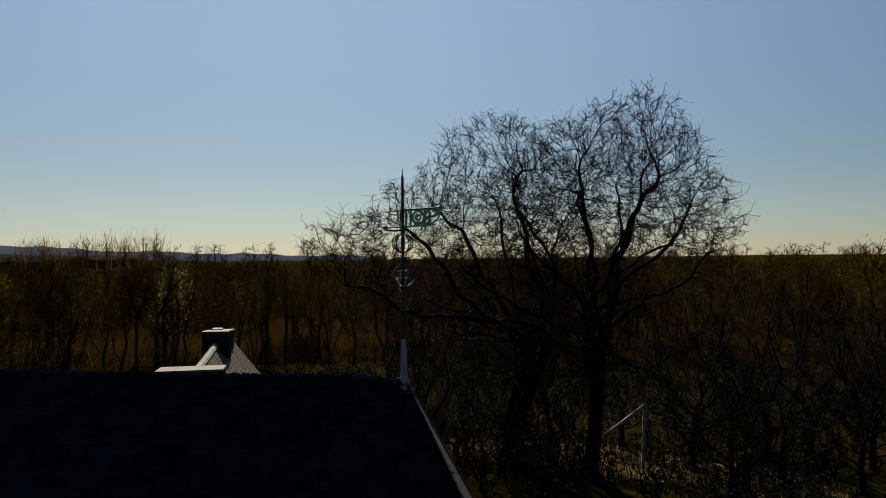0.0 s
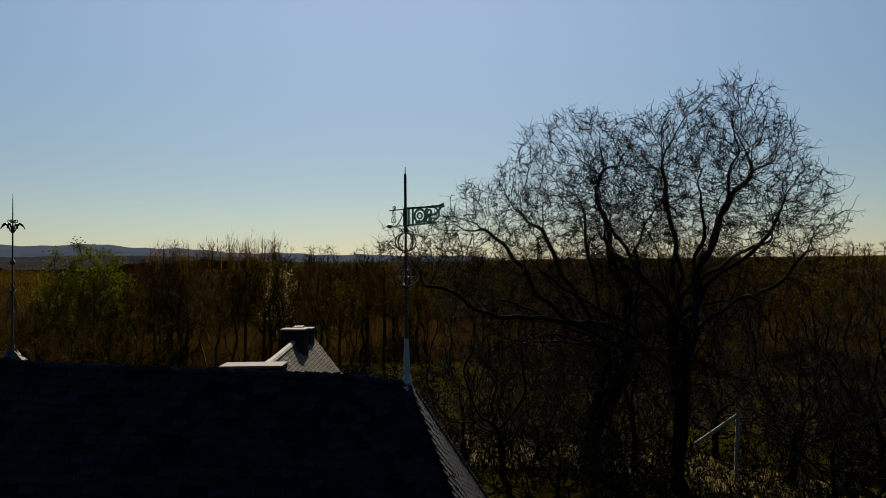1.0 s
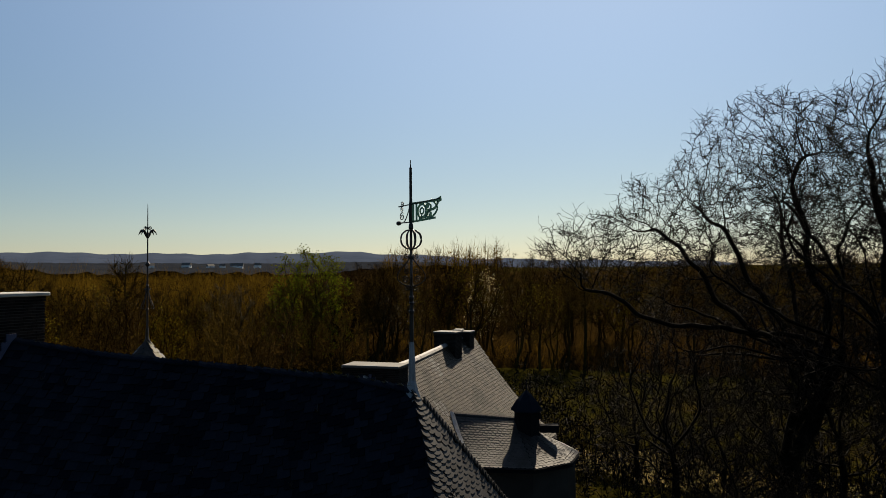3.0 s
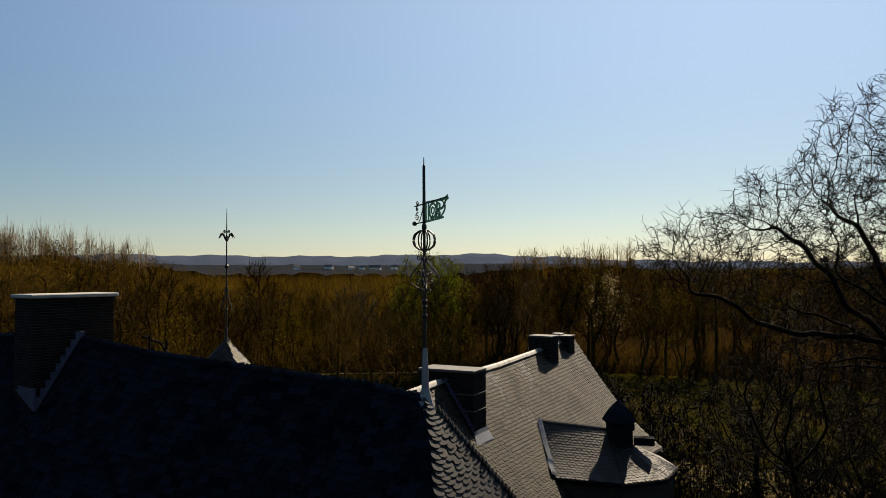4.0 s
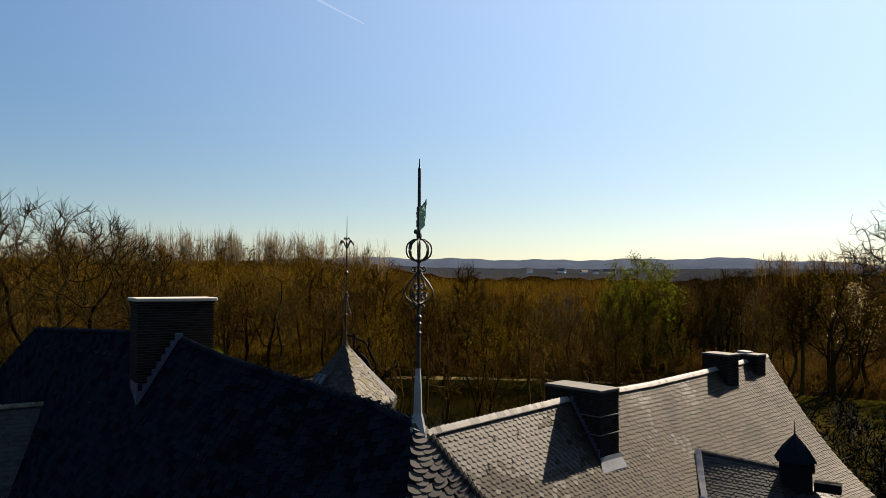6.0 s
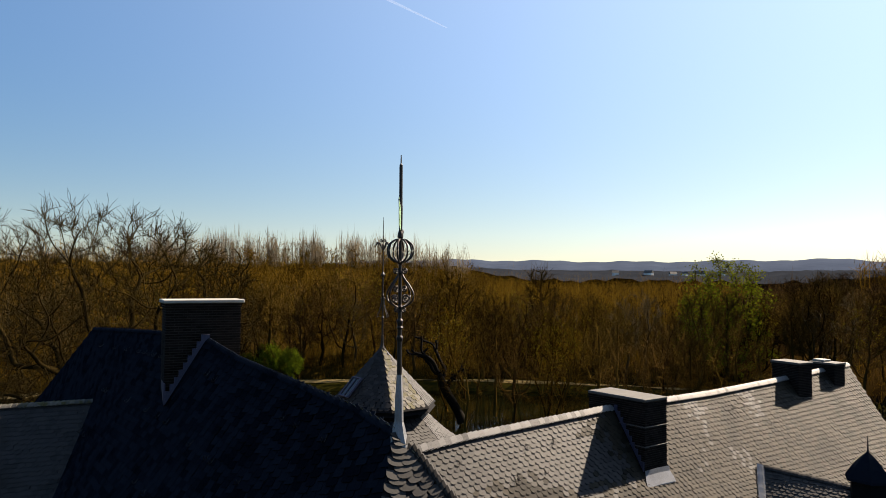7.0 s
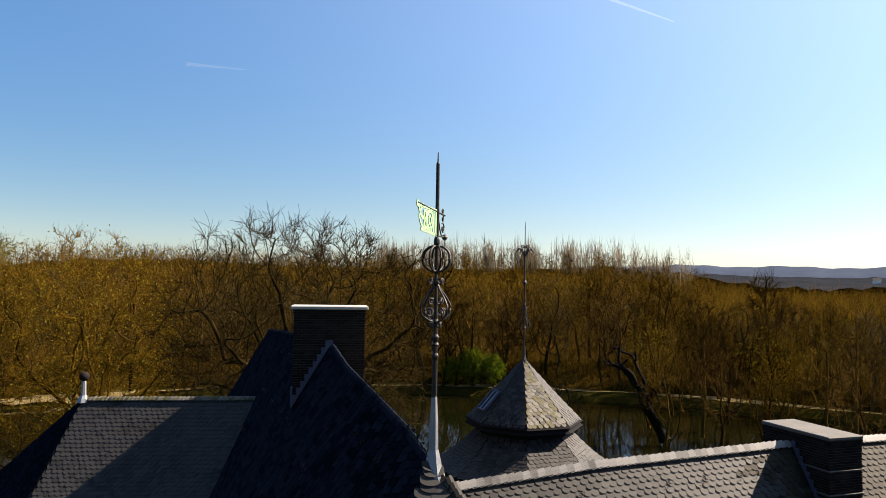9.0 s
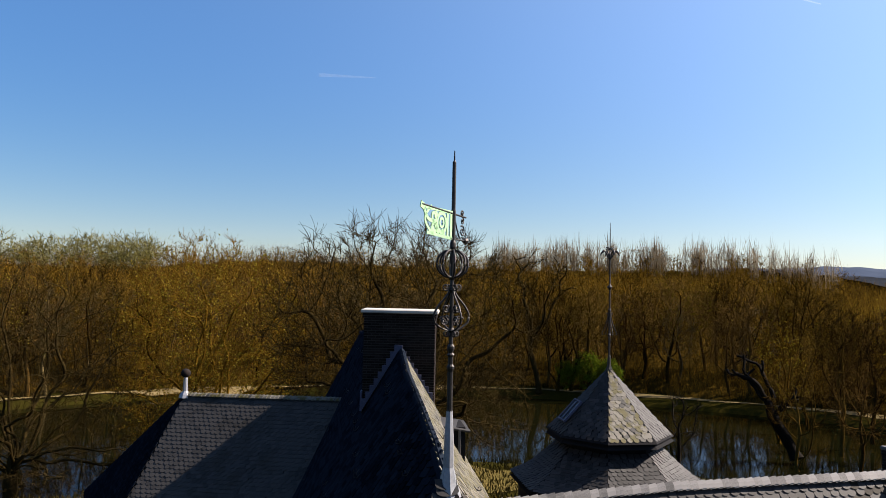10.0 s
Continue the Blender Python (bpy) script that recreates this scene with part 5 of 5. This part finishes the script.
stand(tree("blossom_tree", 26, "tree in cream spring blossom among bare trees", BARK, [(0, 0, 9.4, 2.6, 2.6, 4.8)], 330, 4.0, 0.22, stems=2, leaf=BLOSSOM, leaf_count=1700, leaf_size=0.13, leaf_spread=0.25, **WILD), *place(22.1, 90), 1.0, 0.0, None, True)


def wood_template(seed, wide, high, mid, fork, r):
    """One woodland tree as plain triangles, to be set out by the hundred."""
    rng = np.random.default_rng(seed)
    P, parent, load = colonise(rng, [(0, 0, mid, wide, wide, high)], 75, fork, 1.3, 6.0, 1.8, 0.25, 1, (0, 0), 0.4, 0.15)
    v, q = tubes(chains(P, parent, load, r, 0.045), 3)
    outer = np.flatnonzero((load <= 3) & (np.arange(len(P)) > 3))
    pick = outer[rng.integers(0, len(outer), 90)]
    tv, tq = twig_prisms(rng, P[pick], (P[pick] - P[parent[pick]]) + rng.normal(0, 1.0, (90, 3)) + (0, 0, 0.15), 1.7, 0.045, 0.2, 2)
    return np.concatenate((v, tv)), np.concatenate((q, tq + len(v)))


WOOD_FORMS = [wood_template(80, 3.4, 5.4, 10.0, 5.0, 0.17), wood_template(81, 2.4, 5.0, 11.0, 6.5, 0.15), wood_template(82, 4.2, 5.0, 10.2, 4.5, 0.19), wood_template(83, 3.0, 6.4, 9.4, 3.2, 0.15)]


def wood(name, seed, count, az, r, height, mat, label, near=1.0):
    """A wood of whole trees in one piece, too many to count."""
    rng = np.random.default_rng(seed)
    a, rr = rng.uniform(*az, count), r[0] + (r[1] - r[0]) * rng.uniform(0, 1, count) ** near
    x, y = -5 - rr * np.sin(np.radians(a)), 15 + rr * np.cos(np.radians(a))
    z = ground_height(x, y) - 0.3
    V, Q, base = [], [], 0
    for k in range(count):
        v, q = WOOD_FORMS[int(rng.integers(0, 4))]
        t, s = rng.uniform(0, 6.28), rng.uniform(*height) / 15.0
        c, n = math.cos(t) * s, math.sin(t) * s
        V.append(np.stack((v[:, 0] * c - v[:, 1] * n + x[k], v[:, 0] * n + v[:, 1] * c + y[k], v[:, 2] * s + z[k]), -1))
        Q.append(q + base)
        base += len(v)
    return tagged(quick(name, np.concatenate(V), [np.concatenate(Q)], mat), label, "woods", kind="stuff")


def far_woods(name, seed, count, az, r, height, mat, label, blades=40, low=0.3, slim=1.0, bole=0.62, rise=0.2, stem=0.006, fine=(0.03, 0.08)):
    """A wood in one piece: trunks, limbs and rounded crowns of fine slivers."""
    rng = np.random.default_rng(seed)
    a, rr = np.radians(rng.uniform(*az, count)), rng.uniform(*r, count)
    x, y = -5 - rr * np.sin(a), 15 + rr * np.cos(a)
    h = rng.uniform(*height, count) * rng.choice([0.75, 1.0, 1.0, 1.12], count)
    base = np.stack((x, y, ground_height(x, y) - 0.2), -1)
    T = []
    up = np.array((0, 0, 1.0))
    for turn in (0.0, 1.6):
        side = np.stack((np.cos(a + turn), np.sin(a + turn), 0 * a), -1) * (stem * h)[:, None]
        T.append(np.stack((base - side, base + side, base + np.stack((rng.normal(0, 0.3, count), rng.normal(0, 0.3, count), h * bole), -1)), 1))
    wide = h * rng.uniform(0.24, 0.4, count) * slim
    for b in range(blades):
        v = rng.normal(size=(count, 3))
        v /= np.linalg.norm(v, axis=1)[:, None]
        f = rng.uniform(0.35, 1.0, count) ** 0.6
        mid = base + up * (h * (0.5 + low / 2))[:, None]
        tip = mid + v * np.stack((wide, wide, h * (0.5 - low / 2)), -1) * f[:, None]
        limb_ = b < 7
        root = base + up * (h * rng.uniform(low, 0.75, count))[:, None] if limb_ else tip - (v * 0.8 + up * rise + rng.normal(0, 0.4, (count, 3))) * (h * rng.uniform(0.06, 0.15, count))[:, None]
        side = np.cross(v, rng.normal(size=(count, 3)))
        side /= np.linalg.norm(side, axis=1)[:, None] + 1e-9
        side *= rng.uniform(*fine, (count, 1))
        T.append(np.stack((root - side, root + side, tip), 1))
    V = np.concatenate(T).reshape(-1, 3)
    ob = raw(name, V.tolist(), np.arange(len(V)).reshape(-1, 3).tolist(), mat)
    return tagged(ob, label, "woods", kind="stuff")


WOOD_TOP = ([-46, -25, 5, 18, 26, 33, 38, 45, 58, 63, 68, 86, 92, 105, 118, 139], [10.5, 10, 10.5, 10.5, 11.5, 12.5, 15, 15, 16, 14, 13, 13, 14.5, 15, 14.5, 14])
WOOD_EDGE = 82.5


def crown_height(a, r, seed):
    """Top of the closed mass of crowns at an azimuth (degrees) and distance: bumpy at the size of a crown, sloping down to the bank."""
    x, y = -5 - r * np.sin(np.radians(a)), 15 + r * np.cos(np.radians(a))
    bump = np.array([noise.noise((float(p) * 0.15, float(q) * 0.15, seed)) + 0.6 * noise.noise((float(p) * 0.4, float(q) * 0.4, seed)) for p, q in zip(x.ravel(), y.ravel())]).reshape(x.shape)
    edge = np.clip((r - WOOD_EDGE - 3 * bump) / 24, 0, 1) ** 0.6
    return x, y, ground_height(x, y) - 0.6 + np.interp(a, *WOOD_TOP) * (0.86 + 0.2 * bump) * edge


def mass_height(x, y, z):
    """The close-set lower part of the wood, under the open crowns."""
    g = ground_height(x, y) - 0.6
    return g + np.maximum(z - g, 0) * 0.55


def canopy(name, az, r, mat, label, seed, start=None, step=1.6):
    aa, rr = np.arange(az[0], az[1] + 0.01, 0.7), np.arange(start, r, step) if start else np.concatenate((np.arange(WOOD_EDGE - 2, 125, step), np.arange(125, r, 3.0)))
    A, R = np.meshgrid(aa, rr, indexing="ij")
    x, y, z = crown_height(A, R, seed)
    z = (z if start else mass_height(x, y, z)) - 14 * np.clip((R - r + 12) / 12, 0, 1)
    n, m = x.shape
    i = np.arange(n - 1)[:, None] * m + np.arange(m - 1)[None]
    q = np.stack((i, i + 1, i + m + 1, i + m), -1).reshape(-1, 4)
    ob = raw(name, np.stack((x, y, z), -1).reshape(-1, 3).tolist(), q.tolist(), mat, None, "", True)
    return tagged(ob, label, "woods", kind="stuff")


def twig_haze(name, seed, count, az, r, mat, label, bump_seed, tall=(0.5, 1.1), width=(0.02, 0.06), near=1.7):
    """Upright stems and forking twigs that rise out of the crowns, each its own length and lean."""
    rng = np.random.default_rng(seed)
    a, rr = rng.uniform(*az, count), WOOD_EDGE - 1 + (r - WOOD_EDGE) * rng.uniform(0, 1, count) ** near
    x, y, z = crown_height(a, rr, bump_seed)
    low = mass_height(x, y, z)
    b = np.stack((x, y, low - 0.5), -1)
    lean = 0.2
    d = np.stack((rng.normal(0, lean, count), rng.normal(0, lean, count), np.ones(count)), -1)
    l = (z - low)[:, None] * rng.uniform(*tall, (count, 1)) + 0.6
    T = []
    for f, turn, share, w in ((0.0, 0.0, 1.0, 1.0), (0.3, 0.55, 0.5, 0.6), (0.5, 0.55, 0.45, 0.6), (0.65, 0.5, 0.4, 0.5)):
        way = d + rng.normal(0, turn, (count, 3)) if turn else d
        start = b + d * l * f
        side = np.cross(way, rng.normal(size=(count, 3)))
        side *= w * rng.uniform(*width, (count, 1)) / (np.linalg.norm(side, axis=1)[:, None] + 1e-9)
        T.append(np.stack((start - side, start + side, start + way * l * share), 1))
    V = np.concatenate(T).reshape(-1, 3)
    return tagged(raw(name, V.tolist(), np.arange(len(V)).reshape(-1, 3).tolist(), mat), label, "woods", kind="stuff")


# dark sheets under the twigs stand for the shade inside the wood
canopy("wood_canopy", (-46, 40), 282, WOOD_FAR_RED, "dense mass of bare red-brown crowns, shade in the colour", 1)
canopy("wood_canopy", (40.7, 62), 330, WOOD_FAR, "low mass of bare crowns in the valley, shade in the colour", 1)
canopy("wood_canopy", (62.7, 139), 270, WOOD_FAR, "dense mass of bare olive-brown crowns, shade in the colour", 1)
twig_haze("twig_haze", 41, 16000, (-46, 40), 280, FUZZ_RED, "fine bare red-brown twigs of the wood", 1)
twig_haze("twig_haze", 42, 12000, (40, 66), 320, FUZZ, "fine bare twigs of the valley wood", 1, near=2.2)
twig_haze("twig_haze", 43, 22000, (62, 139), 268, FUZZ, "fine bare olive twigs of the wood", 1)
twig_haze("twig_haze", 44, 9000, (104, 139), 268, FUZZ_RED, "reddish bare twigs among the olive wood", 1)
twig_haze("bank_brush", 45, 9000, (-46, 139), 92, FUZZ, "tangled bare brush along the far bank", 1, (0.3, 0.9), (0.015, 0.045), 1.0)
canopy("far_canopy", (24, 74), 1450, FAR_CANOPY, "far woods and fields towards the village, haze in the colour", 3, 420, 9.0)
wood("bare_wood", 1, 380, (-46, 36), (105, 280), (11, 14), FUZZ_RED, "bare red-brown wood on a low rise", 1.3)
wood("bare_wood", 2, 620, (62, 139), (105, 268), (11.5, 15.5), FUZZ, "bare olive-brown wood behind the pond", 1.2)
wood("bare_wood", 12, 90, (-46, 139), (84, 150), (10, 13), BARK_PALE, "scattered pale-barked bare trees in the wood", 1.3)
wood("bare_wood", 3, 260, (32, 66), (105, 420), (9.5, 13), FUZZ_RED, "low bare wood in the valley", 1.6)
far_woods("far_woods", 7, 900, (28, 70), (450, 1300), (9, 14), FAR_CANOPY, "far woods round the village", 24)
far_woods("poplar_row", 4, 230, (63, 90), (238, 252), (17, 20.5), POPLAR, "long row of tall bare poplars with sun and haze in their colour", 34, 0.35, 0.5, 0.97, 2.0, 0.009, (0.05, 0.12))
far_woods("tall_grove", 10, 60, (21.5, 33), (245, 262), (16, 20), FUZZ, "grove of tall bare trees on the skyline", 46, 0.3, 0.8, 0.9, 0.8, 0.012, (0.05, 0.11))
far_woods("budding_trees", 11, 110, (118, 136), (225, 262), (18, 20), BUDS_PALE, "tall trees in pale yellow bud on the skyline", 90, 0.35, 1.2, 0.6, 0.3, 0.008, (0.08, 0.2))
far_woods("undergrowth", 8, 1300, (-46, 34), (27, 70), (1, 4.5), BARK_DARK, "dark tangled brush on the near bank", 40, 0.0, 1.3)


# ---- far village ----
def house(x, y, z, w, d, h, turn, wall_mat, label):
    ob = thing("village_house", (x, y, z), label, "house", "houses of the far village")
    m = Matrix.Translation((x, y, z)) @ Matrix.Rotation(turn, 4, "Z")
    bm = bmesh.new()
    box(bm, (0, 0, h / 2), (w, d, h))
    bmesh.ops.transform(bm, matrix=m, verts=bm.verts)
    part("wall", bm, wall_mat, ob)
    v = [m @ Vector(p) for p in ((-w / 2 - 0.4, -d / 2 - 0.4, h - 0.2), (w / 2 + 0.4, -d / 2 - 0.4, h - 0.2), (w / 2 + 0.4, d / 2 + 0.4, h - 0.2), (-w / 2 - 0.4, d / 2 + 0.4, h - 0.2), (-w / 2 - 0.4, 0, h + d * 0.45), (w / 2 + 0.4, 0, h + d * 0.45))]
    raw("roof", v, [(0, 1, 5, 4), (2, 3, 4, 5), (0, 4, 3), (1, 2, 5), (0, 3, 2, 1)], STONE_GREY, ob)
    lay(ob)


for az, r, w, d, h, turn, label in ((49.0, 800, 9, 6, 3.5, 0.4, "white house among the far trees"), (51.6, 820, 7, 6, 3, 1.0, "pale house in the far village"), (45.2, 850, 14, 7, 3.5, 0.7, "long white shed in the far village"), (43.6, 860, 7, 6, 4, 0.2, "white gabled house far off"), (47.2, 900, 8, 6, 3, 1.2, "small far house with a grey roof"), (46.3, 880, 6, 5, 4, 0.1, "narrow white house far off")):
    x, y = place(az, r)
    house(x, y, float(ground_height(np.array(x), np.array(y))) + 9.0, w, d, h + 3.4, turn, WHITE, label)


# ---- white timber frame on the bank, contrails ----
tfm = thing("timber_frame", (13.3, 46.8, 0), "white timber post with a sloping brace on the bank", "frame")
tube_object("post", [rod(np.array([(13.05, 46.6, -0.2), (13.3, 46.8, 4.3)]), 0.13)], OLD_WOOD, tfm)
tube_object("brace", [rod(np.array([(13.35, 46.8, 4.2), (10.75, 47.0, 2.2)]), 0.12)], OLD_WOOD, tfm)
lay(tfm)
trail = material("vapour trail", [(0.85, 0.87, 0.9), (0.95, 0.95, 0.95)], 1.0, 0, 0.01, 0.05, 0, gloss=0.0, thin=0.5)
see = trail.node_tree.nodes.new("ShaderNodeBsdfTransparent")
fade = trail.node_tree.nodes.new("ShaderNodeMixShader")
fade.inputs[0].default_value = 0.09
trail.node_tree.links.new(see.outputs[0], fade.inputs[1])
trail.node_tree.links.new(trail.node_tree.nodes["Mix Shader"].outputs[0], fade.inputs[2])
trail.node_tree.links.new(fade.outputs[0], trail.node_tree.nodes["Material Output"].inputs[0])
for a_, b_, w_ in (((-3560, 900, 1660), (-3412, 1560, 1390), 9), ((-3704, -960, 1136), (-3770, -659, 1139), 7)):
    a_, b_ = Vector(a_), Vector(b_)
    n_ = (b_ - a_).cross(Vector((-0.9, 0.2, 0.35))).normalized() * w_
    tagged(raw("contrail", [a_ - n_ * 1.4, b_ - n_ * 0.3, b_ + n_ * 0.3, a_ + n_ * 1.4], [(0, 1, 2, 3)], trail), "thin white vapour trail across the blue sky", "contrail", kind="structure")
